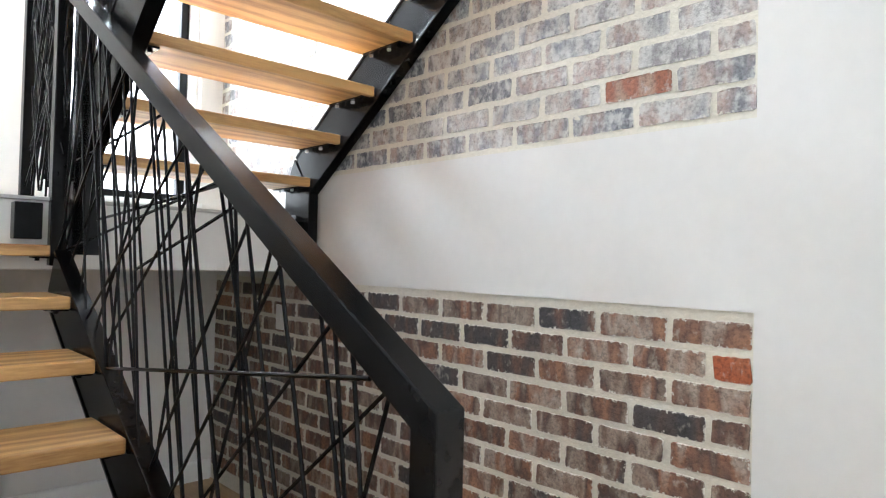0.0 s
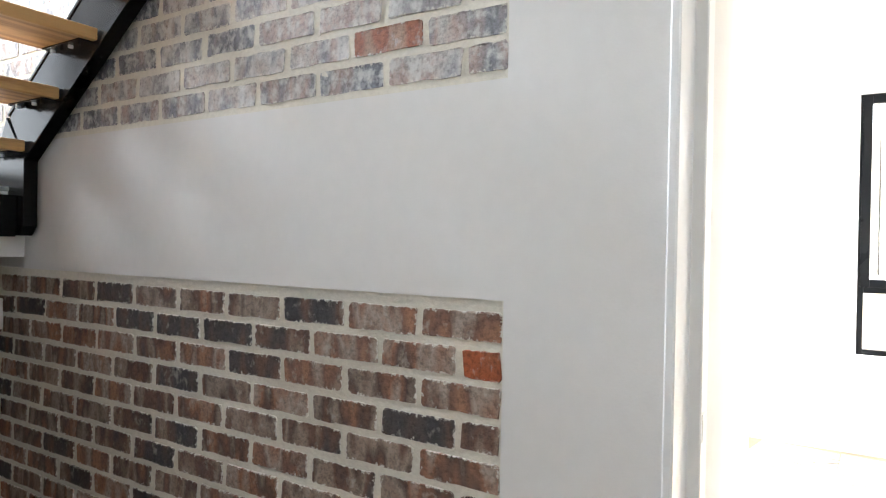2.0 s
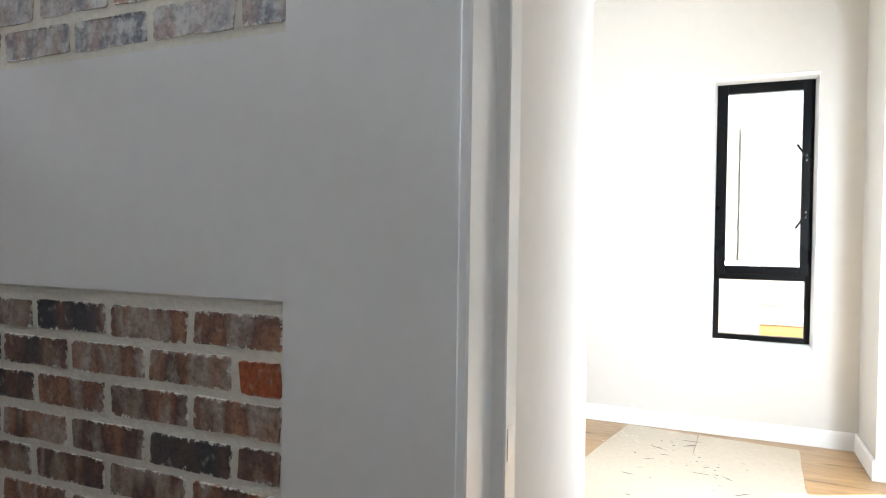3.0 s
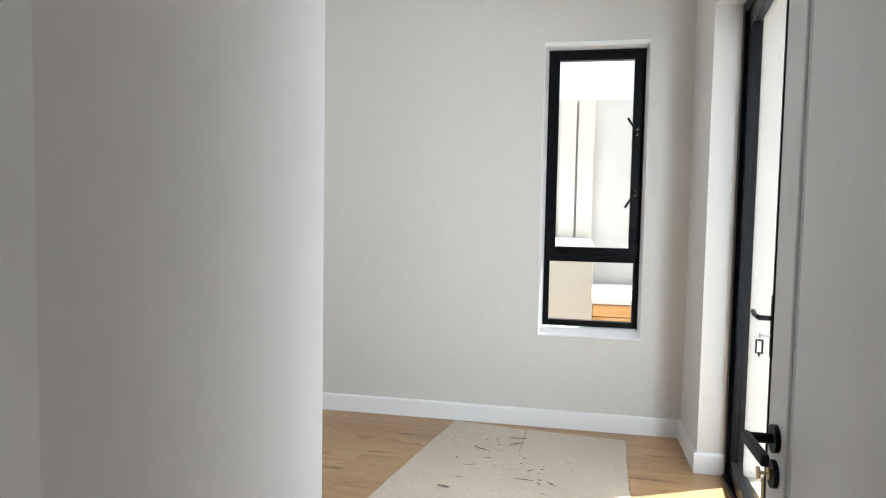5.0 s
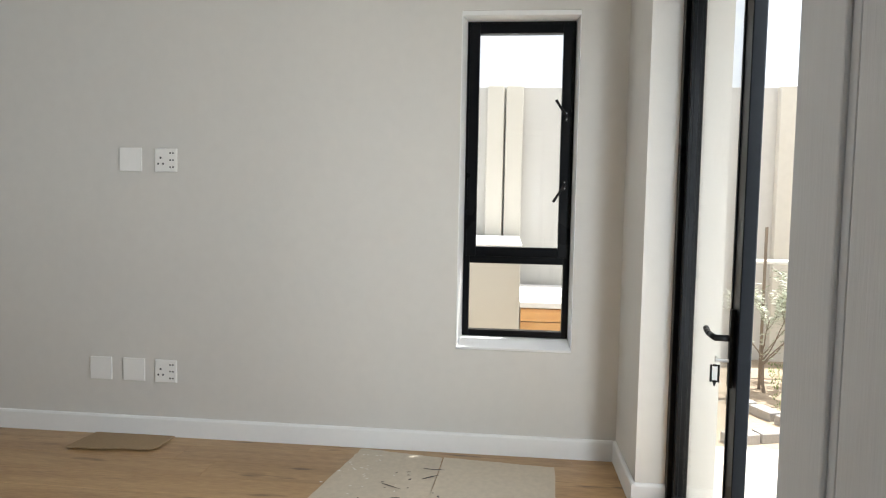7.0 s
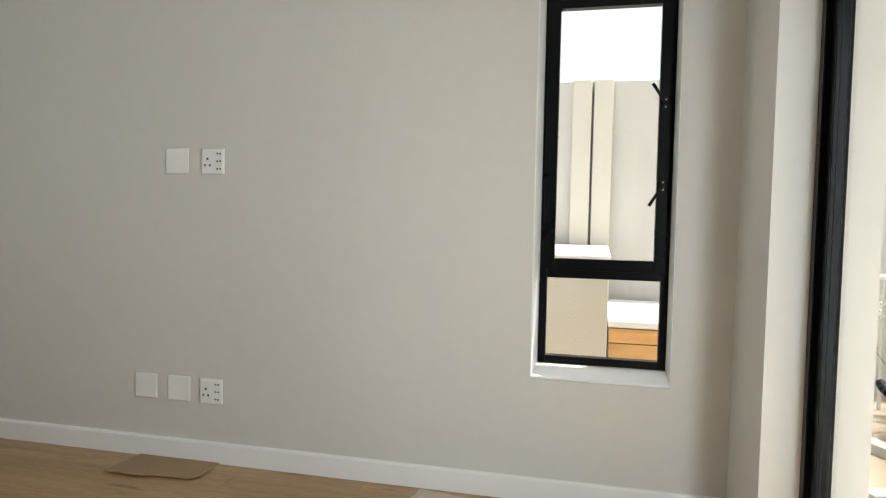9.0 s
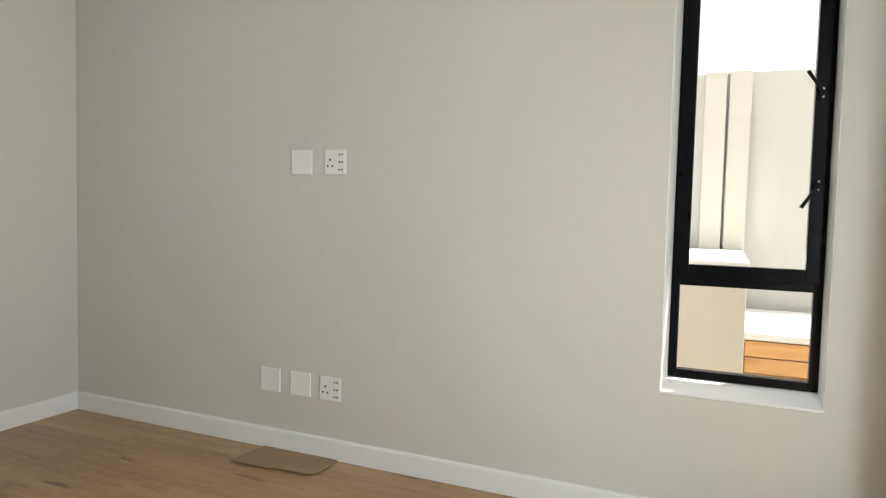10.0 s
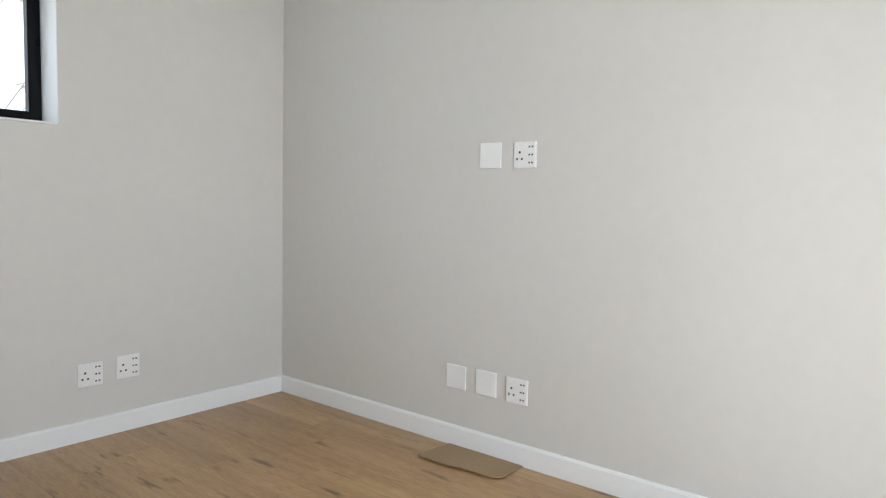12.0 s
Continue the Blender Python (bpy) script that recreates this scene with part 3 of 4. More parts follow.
def stair_window():
    x0, x1, z0, z1 = STAIR_WIN
    t = thing("window_3", ((x0 + x1) / 2, YF + 0.1, z0), "tall black-framed stair window above the landing", "window", kind="structure")
    part("window_sill", box((x0 - 0.02, YF - 0.012, z0 - 0.02), (x1 + 0.02, YF + 0.2, z0 + 0.004), 0.003), WHITE, t)
    a, b, c, d = x0 + 0.004, x1 - 0.04, z0 + 0.008, z1 - 0.004
    part("reveal", box((b + 0.001, YF + 0.05, c), (x1 - 0.001, YF + 0.2, d)), WHITE, t)
    sash_bars(t, "y", YF + 0.1, YF + 0.15, a, b, c, d, 0.042, "window_frame")
    for z in (2.75, 3.9):
        part("transom", box((a + 0.042, YF + 0.102, z), (b - 0.042, YF + 0.148, z + 0.05), 0.003), ALUMINIUM, t)
    cuts = [c + 0.03, 2.76, 3.91, d - 0.03]
    for lo, hi in zip(cuts, cuts[1:]):
        pane("pane", (a + 0.035, YF + 0.12, lo), (b - 0.035, YF + 0.126, hi), t)


def lever_set(parent, x, y, z, side):
    """A long black plate with a lever that sweeps up towards its tip; side gives which way along x it points."""
    plate = part("handle_plate", box((x - 0.013, y, z - 0.135), (x + 0.013, y + 0.012, z + 0.08), 0.004), HANDLE, parent, "long black handle plate")
    bm = rod((x, y + 0.01, z), (x, y + 0.05, z), 0.009, 14)
    sweep = [(0, 0.048, 0, 0.0085), (0.045, 0.052, 0.0, 0.0085), (0.07, 0.053, 0.001, 0.0085), (0.093, 0.053, 0.003, 0.0085), (0.112, 0.052, 0.007, 0.0085)]
    for (u, v, w, r), (u2, v2, w2, r2) in zip(sweep, sweep[1:]):
        add_rod(bm, (x + side * u, y + v, z + w), (x + side * u2, y + v2, z + w2), r, 14, r2)
        bmesh.ops.create_uvsphere(bm, u_segments=12, v_segments=8, radius=r2, matrix=Matrix.Translation((x + side * u2, y + v2, z + w2)))
    part("lever", bm, HANDLE, plate, "swept black lever", True)
    return plate


def garden_leaf(x0, x1, handle_at, side, wide, label):
    z1 = GARDEN[3] - 0.055
    t = thing("garden_door", ((x0 + x1) / 2, -0.63, 0.03), label, "door", "garden door leaves")
    sash_bars(t, "y", -0.645, -0.61, x0, x1, 0.03, z1, wide, "leaf_frame")
    sash_bars(t, "y", -0.622, -0.606, x0 + wide - 0.01, x1 - wide + 0.01, 0.02 + wide, z1 - wide + 0.01, 0.016, "glazing_bead")
    pane("pane", (x0 + wide - 0.006, -0.636, 0.028 + wide), (x1 - wide + 0.006, -0.63, z1 - wide + 0.006), t)
    if side:
        lever_set(t, handle_at, -0.609, 0.957, side)
    return t


def garden_door():
    x0, x1, z0, z1 = GARDEN
    t = thing("door_frame_garden", ((x0 + x1) / 2, -0.63, 0), "black aluminium frame of the garden door", "door frame", kind="structure")
    part("jamb", box((x1 - 0.043, -0.675, 0), (x1 - 0.001, -0.59, z1 - 0.001), 0.003), ALUMINIUM, t)
    part("jamb", box((x0 + 0.001, -0.675, 0), (x0 + 0.05, -0.59, z1 - 0.001), 0.003), ALUMINIUM, t)
    part("head", box((x0 + 0.051, -0.675, z1 - 0.05), (x1 - 0.051, -0.59, z1 - 0.001), 0.003), ALUMINIUM, t)
    part("threshold", box((x0 + 0.051, -0.69, -0.012), (x1 - 0.051, -0.57, 0.022), 0.004), ALUMINIUM, t)
    hinge = Vector((x1 - 0.047, -0.645, 0))
    ajar = Matrix.Translation(hinge) @ Matrix.Rotation(radians(-6.2), 4, "Z") @ Matrix.Translation(-hinge)
    leaf = garden_leaf(3.94, x1 - 0.049, 3.985, 1, 0.085, "black aluminium glazed garden door leaf, slightly ajar")
    leaf.matrix_world = ajar @ leaf.matrix_world
    garden_leaf(x0 + 0.054, 3.93, 3.6, 0, 0.02, "black aluminium glazed garden door leaf, closed")
    # key fob hanging from the lock
    f = thing("key_fob", (4.006, -0.585, 0.896), "black key tag hanging from the garden door lock", "key fob")
    part("key", box((3.978, -0.598, 0.892), (3.984, -0.563, 0.9), 0.001), CHROME, f, "steel key in the lock")
    ring = bmesh.new()
    for k in range(16):
        a, b = k * math.tau / 16, (k + 1) * math.tau / 16
        add_rod(ring, (3.994 + 0.014 * math.cos(a), -0.568, 0.897 + 0.006 * math.sin(a)), (3.994 + 0.014 * math.cos(b), -0.568, 0.897 + 0.006 * math.sin(b)), 0.0013, 6)
    add_rod(ring, (4.006, -0.568, 0.897), (4.006, -0.568, 0.878), 0.0014, 6)
    part("ring", ring, CHROME, f, "thin steel key ring")
    sash_bars(f, "x", 4.003, 4.009, -0.581, -0.555, 0.828, 0.879, 0.006, "tag_frame", HANDLE)
    part("tag_label", box((4.0045, -0.575, 0.835), (4.0075, -0.561, 0.872)), PLATE, f, "white paper tag label")
    part("tag_clasp", rod((4.006, -0.568, 0.829), (4.006, -0.568, 0.818), 0.005, 10, 0.002), HANDLE, f)
    f.matrix_world = ajar @ f.matrix_world


room_window()
sill_and_lining()
high_window()
stair_window()
garden_door()


# ---- sockets and blank plates ----
def plate(axis, u, z, face, kind, label):
    """A white square plate on a wall ('x': wall across x, 'y': wall across y); kind 'blank' or 'socket'."""
    s = 0.0635
    at = (face, u, z) if axis == "x" else (u, face, z)
    t = thing("socket_outlet" if kind == "socket" else "blank_plate", at, label, "socket" if kind == "socket" else "cover plate", "wall plates")

    def slab(name, u0, u1, v0, v1, d0, d1, mat, lab="", bev=0.0):
        # u runs to the right as one faces the wall
        if axis == "x":
            return part(name, box((face - d1, u - u1, z + v0), (face - d0, u - u0, z + v1), bev), mat, t, lab)
        return part(name, box((u + u0, face - d1, z + v0), (u + u1, face - d0, z + v1), bev), mat, t, lab)

    slab("cover", -s, s, -s, s, 0, 0.009, PLATE, "", 0.003)
    if kind == "blank":
        slab("moulded_mark", -0.014, 0.014, -0.003, 0.003, 0.0088, 0.0094, PLATE)
        return t
    slab("rim", -s + 0.006, s - 0.006, -s + 0.006, s - 0.006, 0.0088, 0.0105, PLATE, "", 0.002)
    for du, dv, w, h in ((-0.028, 0.012, 0.005, 0.0055), (-0.042, -0.02, 0.0046, 0.005), (-0.014, -0.02, 0.0046, 0.005)):
        slab("pin_hole", du - w, du + w, dv - h, dv + h, 0.0104, 0.0109, HOLE, "round dark pin hole")
    slab("switch", -0.05, -0.012, 0.037, 0.047, 0.0104, 0.0125, PLATE, "small rocker switch", 0.001)
    for dv in (0.038, 0.0, -0.038):
        slab("slot", 0.022, 0.048, dv - 0.008, dv + 0.008, 0.0104, 0.0112, PLATE, "", 0.001)
        for du in (0.027, 0.043):
            slab("pin_hole", du - 0.0045, du + 0.0045, dv - 0.004, dv + 0.004, 0.0111, 0.0115, HOLE, "small dark pin hole")
    return t


plate("x", 2.18, 1.53, XW, "blank", "square white blank plate high on the grey wall")
plate("x", 1.978, 1.528, XW, "socket", "white multi-way socket high on the grey wall")
plate("x", 2.367, 0.369, XW, "blank", "square white blank plate above the skirting")
plate("x", 2.173, 0.369, XW, "blank", "square white blank plate above the skirting")
plate("x", 1.987, 0.366, XW, "socket", "white multi-way socket above the skirting")
plate("y", 4.334, 0.346, YL, "socket", "white multi-way socket under the high window")
plate("y", 4.532, 0.356, YL, "socket", "white multi-way socket under the high window")


# ---- stairs: two flights of oak treads on black steel ----
def stringer(parent, name, x0, x1, line, foot=None, label=""):
    """A channel on edge: a web and two flanges that follow line, a list of (y, z) on its under edge, with the given depth."""
    (ya, za), (yb, zb), deep = line
    d = Vector((yb - ya, zb - za)).normalized()
    up = Vector((-d.y, d.x)) if d.x > 0 else Vector((d.y, -d.x))
    lo = [Vector((ya, za)), Vector((yb, zb))]
    hi = [p + up * deep for p in lo]
    ob = part(name, prism([tuple(p) for p in (lo[0], lo[1], hi[1], hi[0])], "x", x0 + 0.004, x1 - 0.004, 0.002), STEEL, parent, label)
    for k, (a, b, s) in enumerate(((lo[0], lo[1], 1), (hi[0], hi[1], -1))):
        o = up * 0.012 * s
        part("flange", prism([tuple(p) for p in (a, b, b + o, a + o)], "x", x0, x1, 0.002), STEEL, ob)
    return ob


def tread(x0, x1, y_near, z_top, depth, far_bolts, label, group):
    t = thing("stair_tread", ((x0 + x1) / 2, y_near + depth / 2, z_top), label, "stair tread", group)
    part("board", box((x0, y_near, z_top - 0.04), (x1, y_near + depth, z_top), 0.005), TREAD, t)
    for x, s in ((x0, 1), (x1, -1)):
        a, b = sorted((x, x + s * 0.05))
        br = part("bracket", box((a, y_near + 0.02, z_top - 0.047), (b, y_near + depth - 0.02, z_top - 0.0405), 0.001), STEEL, t, "black steel angle bracket")
        for k in range(4):
            y = y_near + 0.05 + k * (depth - 0.1) / 3
            part("bolt", rod((x + s * 0.03, y, z_top - 0.056), (x + s * 0.03, y, z_top - 0.046), 0.008, 6), CHROME if k % 2 else STEEL, br, "hexagon bolt head")
    return t


def upper_flight():
    rise, going = 0.163, 0.2255
    for k in range(8):
        tread(0.985, 1.853, 2.872 - going * k, 1.604 + rise * k, 0.265, True, "oak open tread of the upper flight on steel", "upper flight treads")
    s = rise / going
    t = thing("stair_stringer", (1.88, 2.9, 1.44), "black steel channel stringer of the upper flight", "stringer", "stair stringers")

    def under(y):
        return 1.535 + (2.885 - y) * s
    stringer(t, "channel", 1.854, 1.904, ((2.885, under(2.885)), (0.9, under(0.9)), 0.215))
    part("foot", prism([(2.885, 1.30), (2.915, 1.265), (3.0, 1.265), (3.0, 1.445), (3.09, 1.445), (3.09, 1.56), (3.02, 1.70), (2.885, 1.54)], "x", 1.855, 1.903, 0.002), STEEL, t)
    part("fixing_block", box((1.78, 2.93, 1.26), (1.853, 2.998, 1.41), 0.003), STEEL, t, "black steel fixing block on the landing")
    u = thing("stair_stringer", (0.95, 2.9, 1.3), "black steel channel stringer carrying a rod balustrade", "stringer", "stair stringers")
    stringer(u, "channel", 0.932, 0.984, ((2.885, under(2.885) - 0.02), (0.9, under(0.9) - 0.02), 0.235))
    part("foot", prism([(2.8, 1.24), (2.998, 1.24), (2.998, 1.445), (3.09, 1.445), (3.09, 1.56), (3.0, 1.72), (2.8, 1.6)], "x", 0.933, 0.983, 0.002), STEEL, u)


def lower_flight():
    rise, going = 0.1625, 0.275
    for k in range(7):
        tread(-0.02, 0.866, 2.93 - going * (k), 1.272 - rise * k, 0.285, False, "oak open tread of the lower flight on steel", "lower flight treads")
    s = rise / going
    for x0, x1 in ((0.868, 0.918), (-0.075, -0.022)):
        t = thing("stair_stringer", (x0, 1.3, 0.0), "black steel channel stringer of the lower flight", "stringer", "stair stringers")

        def under(y):
            return 1.272 - 0.13 + (y - 2.98) * s - 0.075
        stringer(t, "channel", x0, x1, ((1.03, under(1.03)), (2.998, under(2.998)), 0.205))
        part("foot", box((x0 + 0.002, 1.03, 0.0), (x1 - 0.002, 1.3, 0.12), 0.003), STEEL, t)


def tube(bm, a, b, half):
    """A square tube between two points of one plane across x."""
    a, b = Vector(a), Vector(b)
    d = (b - a).normalized()
    side = Vector((1, 0, 0))
    up = d.cross(side)
    vs = [bm.verts.new(p + side * half * i + up * half * j) for p in (a, b) for i, j in ((-1, -1), (1, -1), (1, 1), (-1, 1))]
    for f in ((3, 2, 1, 0), (4, 5, 6, 7), (0, 1, 5, 4), (1, 2, 6, 5), (2, 3, 7, 6), (3, 0, 4, 7)):
        bm.faces.new([vs[i] for i in f])
    bmesh.ops.recalc_face_normals(bm, faces=bm.faces)
    return bm


def balustrade_low():
    """The lower flight's balustrade: a square rail on posts, filled with crossing thin rods."""
    x = 0.895
    t = thing("balustrade", (x, 1.0, 0.0), "black steel stair balustrade filled with crossing thin rods", "balustrade", "stair balustrades")
    h = 0.026
    y0, z0, slope = 1.0, 1.04, 0.593

    def rail_z(y):
        return z0 + (y - y0) * slope

    def string_z(y):
        return 1.272 - 0.205 + (y - 2.98) * 0.591 + 0.235
    # rail and newel meet in one mitred corner
    dz = h * math.sqrt(1 + slope * slope)
    top, under = (lambda y: rail_z(y) + dz), (lambda y: rail_z(y) - dz)
    bm = prism([(y0 - h, 0), (y0 - h, top(y0 - h)), (2.96, top(2.96)), (2.96, under(2.96)), (y0 + h, under(y0 + h)), (y0 + h, 0)], "x", x - h, x + h, 0.003)
    part("handrail", bm, STEEL, t)
    part("fixing_block", box((0.757, 2.935, 1.29), (0.84, 2.998, 1.415), 0.003), STEEL, t, "black steel fixing block on the landing")
    part("end_post", box((x - 0.025, 2.9605, 1.2), (x + 0.025, 3.01, rail_z(2.97) + 0.45), 0.003), STEEL, t)
    part("landing_post", box((x - 0.025, 3.47, Z_LAND), (x + 0.025, 3.52, 2.75), 0.003), STEEL, t)
    rnd = random.Random(11)
    lines = []
    for k in range(25):
        y = 1.1 + k * 0.073 + rnd.uniform(-0.03, 0.03)
        lean = rnd.choice((-1, 1)) * rnd.uniform(0.1, 0.42)
        lines.append((y, min(2.92, max(1.06, y + lean))))
    for k in range(10):
        y = 1.12 + k * 0.15 + rnd.uniform(-0.04, 0.04)
        lines.append((y, min(2.92, y + rnd.uniform(0.35, 0.75))))
    for k in range(6):
        y = 1.7 + k * 0.2
        lines.append((y, y - rnd.uniform(0.25, 0.5)))
    for up, foot in lines:
        part("rod", rod((x + rnd.uniform(-0.012, 0.012), foot, string_z(foot) - 0.01), (x + rnd.uniform(-0.012, 0.012), up, rail_z(up) - h), 0.0038, 6), STEEL, t)
    part("rod", rod((x - 0.014, 1.13, 1.075), (x - 0.014, 2.52, 0.905), 0.0045, 8), STEEL, t)
    # long rods laid almost flat across the others
    for ya, za, yb, zb in ((2.95, 1.25, 1.68, 1.41), (3.3, 1.53, 2.04, 1.6), (2.56, 1.35, 1.68, 1.4), (2.196, 1.208, 1.61, 1.355)):
        part("rod", rod((x + 0.012, ya, za), (x + 0.012, yb, zb), 0.0042, 6), STEEL, t)
    for k in range(150):
        ya, yb = rnd.uniform(2.9, 3.47), rnd.uniform(2.9, 3.47)
        za = rnd.uniform(1.45, 2.3)
        part("rod", rod((x + rnd.uniform(-0.012, 0.012), ya, za), (x + rnd.uniform(-0.012, 0.012), yb, min(2.7, za + rnd.uniform(0.3, 0.9))), 0.0045, 6), STEEL, t)


def balustrade_high():
    """The upper flight's balustrade on the inner stringer."""
    x = 0.955
    s = 0.163 / 0.2255
    t = thing("balustrade", (x, 2.9, 1.6), "black steel balustrade of crossing rods on the upper flight", "balustrade", "stair balustrades")

    def low(y):
        return 1.775 + (2.885 - y) * s
    bm = tube(bmesh.new(), (x, 2.97, low(2.97) + 0.86), (x, 1.0, low(1.0) + 0.86), 0.026)
    part("handrail", bm, STEEL, t)
    part("newel", box((x - 0.026, 2.93, 1.5), (x + 0.026, 2.985, low(2.96) + 0.86), 0.003), STEEL, t)
    rnd = random.Random(5)
    for k in range(112):
        y = 1.05 + k * 0.0169 + rnd.uniform(-0.02, 0.02)
        foot = min(2.95, max(1.0, y + rnd.choice((-1, 1)) * rnd.uniform(0.05, 0.5)))
        part("rod", rod((x + rnd.uniform(-0.014, 0.014), foot, low(foot) - 0.02), (x + rnd.uniform(-0.014, 0.014), y, low(y) + 0.84), 0.005, 6), STEEL, t)


structure("landing_tiles", box((-0.077, Y_LAND - 0.01, Z_LAND - 0.0135), (XB + 0.002, YF - 0.003, Z_LAND), 0.002), TILE, "thin grey tile finish on the landing", "tiles")
structure("landing", box((-0.078, Y_LAND, LAND_UNDER), (XB + 0.003, YF - 0.002, Z_LAND - 0.014), 0.004), PLASTER, "white plastered concrete stair landing", "landing")
upper_flight()
lower_flight()
balustrade_low()
balustrade_high()

# ---- on the room floor ----
def sheet(name, corners, z, mat, label, category, seed, jag=0.0, curl=0.0, lift=0.0):
    """A thin sheet on the floor with slightly torn, wavy edges and a soft lift here and there."""
    rnd = random.Random(seed)
    pts = []
    for i, a in enumerate(corners):
        b = corners[(i + 1) % len(corners)]
        for k in range(14):
            f = k / 14
            p = Vector(a).lerp(Vector(b), f)
            j = jag if k else 0
            pts.append((p.x + rnd.uniform(-j, j), p.y + rnd.uniform(-j, j)))
    bm = bmesh.new()
    back = max(u for u, v in pts)
    rise = [lift * (back - u) + rnd.uniform(0, curl) for u, v in pts]
    vs = [bm.verts.new((u, v, z + w)) for (u, v), w in zip(pts, rise)]
    lo = [bm.verts.new((u, v, max(0.0004, z - 0.006) + lift * (back - u))) for u, v in pts]
    bm.faces.new(vs)
    k = len(vs)
    for i in range(k):
        bm.faces.new((vs[i], lo[i], lo[(i + 1) % k], vs[(i + 1) % k]))
    bmesh.ops.triangulate(bm, faces=[f for f in bm.faces if len(f.verts) > 4])
    bmesh.ops.recalc_face_normals(bm, faces=bm.faces)
    return tagged(place(name, bm, mat), label, category)


sheet("cardboard_sheet", [(5.553, 2.39), (5.553, 1.93), (5.37, 1.93), (5.335, 1.96), (5.322, 2.16), (5.305, 2.2), (5.303, 2.4)], 0.0066, CARDBOARD, "torn flat piece of brown cardboard on the floor", "cardboard", 3, 0.0008, 0.001, 0.03)
sheet("floor_paper", [(3.85, 1.14), (3.9, 0.47), (5.47, 0.43), (5.54, 0.87), (5.2, 0.93)], 0.0035, PAPER, "pale paint-spattered protective sheet on the floor", "floor sheet", 4, 0.004)
sheet("floor_paper", [(3.85, 0.5), (3.85, -0.075), (5.42, -0.14), (5.47, 0.42)], 0.0065, PAPER, "pale paint-spattered protective sheet on the floor", "floor sheet", 8, 0.004)


def splashes(mat, spots, seed, label, small, large, streaks):
    """Flecks in clusters: spots lists (x, y, spread, count)."""
    rnd = random.Random(seed)
    bm = bmesh.new()
    for cx, cy, wide, count in spots:
        for k in range(count):
            x, y = min(5.44, cx + rnd.gauss(0, wide)), rnd.gauss(cy, wide * 0.6)
            r, a = rnd.uniform(small, large), rnd.gauss(1.5, 0.6)
            length = rnd.uniform(4, 11) if k < count * streaks else rnd.uniform(1, 2.2)
            pts = []
            for i in range(8):
                w = i * math.tau / 8
                u, v = r * math.cos(w) * length * rnd.uniform(0.75, 1.15), r * 0.8 * math.sin(w) * rnd.uniform(0.6, 1.3)
                pts.append(bm.verts.new((x + u * math.cos(a) - v * math.sin(a), y + u * math.sin(a) + v * math.cos(a), 0.0085)))
            bm.faces.new(pts)
    return tagged(place("paint_splashes", bm, mat), label, "paint splashes", kind="stuff")


splashes(SPLASH_DARK, [(4.95, 0.5, 0.17, 16), (4.7, 0.28, 0.15, 14), (5.15, 0.6, 0.12, 6), (4.5, 0.6, 0.2, 8)], 21, "dark flecks and scraps spattered over the sheet", 0.003, 0.008, 0.22)
splashes(SPLASH_WHITE, [(5.25, 0.78, 0.13, 30), (4.8, 0.7, 0.2, 7), (4.6, 0.3, 0.2, 4)], 22, "white paint spots spattered over the sheet", 0.0018, 0.006, 0.0)


# ---- the garden outside ----
structure("ground", box((-60, -60, -0.5), (90, 60, -0.205)), DRY, "dry sandy ground around the house", "ground")
structure("garden_bed", box((3.0, -6.0, -0.204), (8.46, -0.81, -0.06), 0.01), SAND, "bare sandy garden soil beside the house", "soil")
structure("garden_strip", box((5.86, -0.805, -0.204), (8.46, 6.0, -0.065), 0.01), SAND, "bare sandy soil along the boundary", "soil")


def boundary():
    t = thing("boundary_wall", (8.6, 0, -0.2), "tall grey-beige boundary wall with pilasters", "boundary wall", kind="structure")
    for y0, y1, top, x in ((0.1805, 8.0, 2.46, 8.5), (-2.55, 0.1795, 2.46, 8.5), (-9.0, -2.56, 2.13, 8.5)):
        part("panel", box((x, y0, -0.2), (x + 0.12, y1, top), 0.006), FENCE, t)
    for y, w, top in ((0.09, 0.16, 2.46), (0.27, 0.16, 2.46), (-2.42, 0.24, 2.46), (-3.1, 0.1, 2.1)):
        part("pilaster", box((8.42, y - w / 2, -0.2), (8.499, y + w / 2, top), 0.008), RENDER_OUT, t)


def planter():
    t = thing("planter_wall", (7.4, 1.2, -0.1), "low cream rendered planter wall with a pale coping", "garden wall")
    part("body", box((6.8, 0.03, -0.1), (8.41, 3.2, 1.02), 0.006), RENDER_OUT, t)
    part("coping", box((6.79, 0.02, 1.021), (8.415, 3.21, 1.05), 0.006), PLASTER, t, "pale smooth coping")
    b = thing("garden_bench", (7.5, -0.4, -0.1), "built-in bench faced with varnished timber slats", "bench")
    part("seat", box((7.19, -0.95, 0.545), (8.41, 0.018, 0.59), 0.006), PLASTER, b, "white plastered seat")
    part("core", box((7.23, -0.93, -0.1), (8.40, 0.017, 0.544)), RENDER_OUT, b)
    for k in range(6):
        part("slat", box((7.2, -0.945, 0.44 - k * 0.103), (7.229, 0.012, 0.537 - k * 0.103), 0.004), SLAT, b)


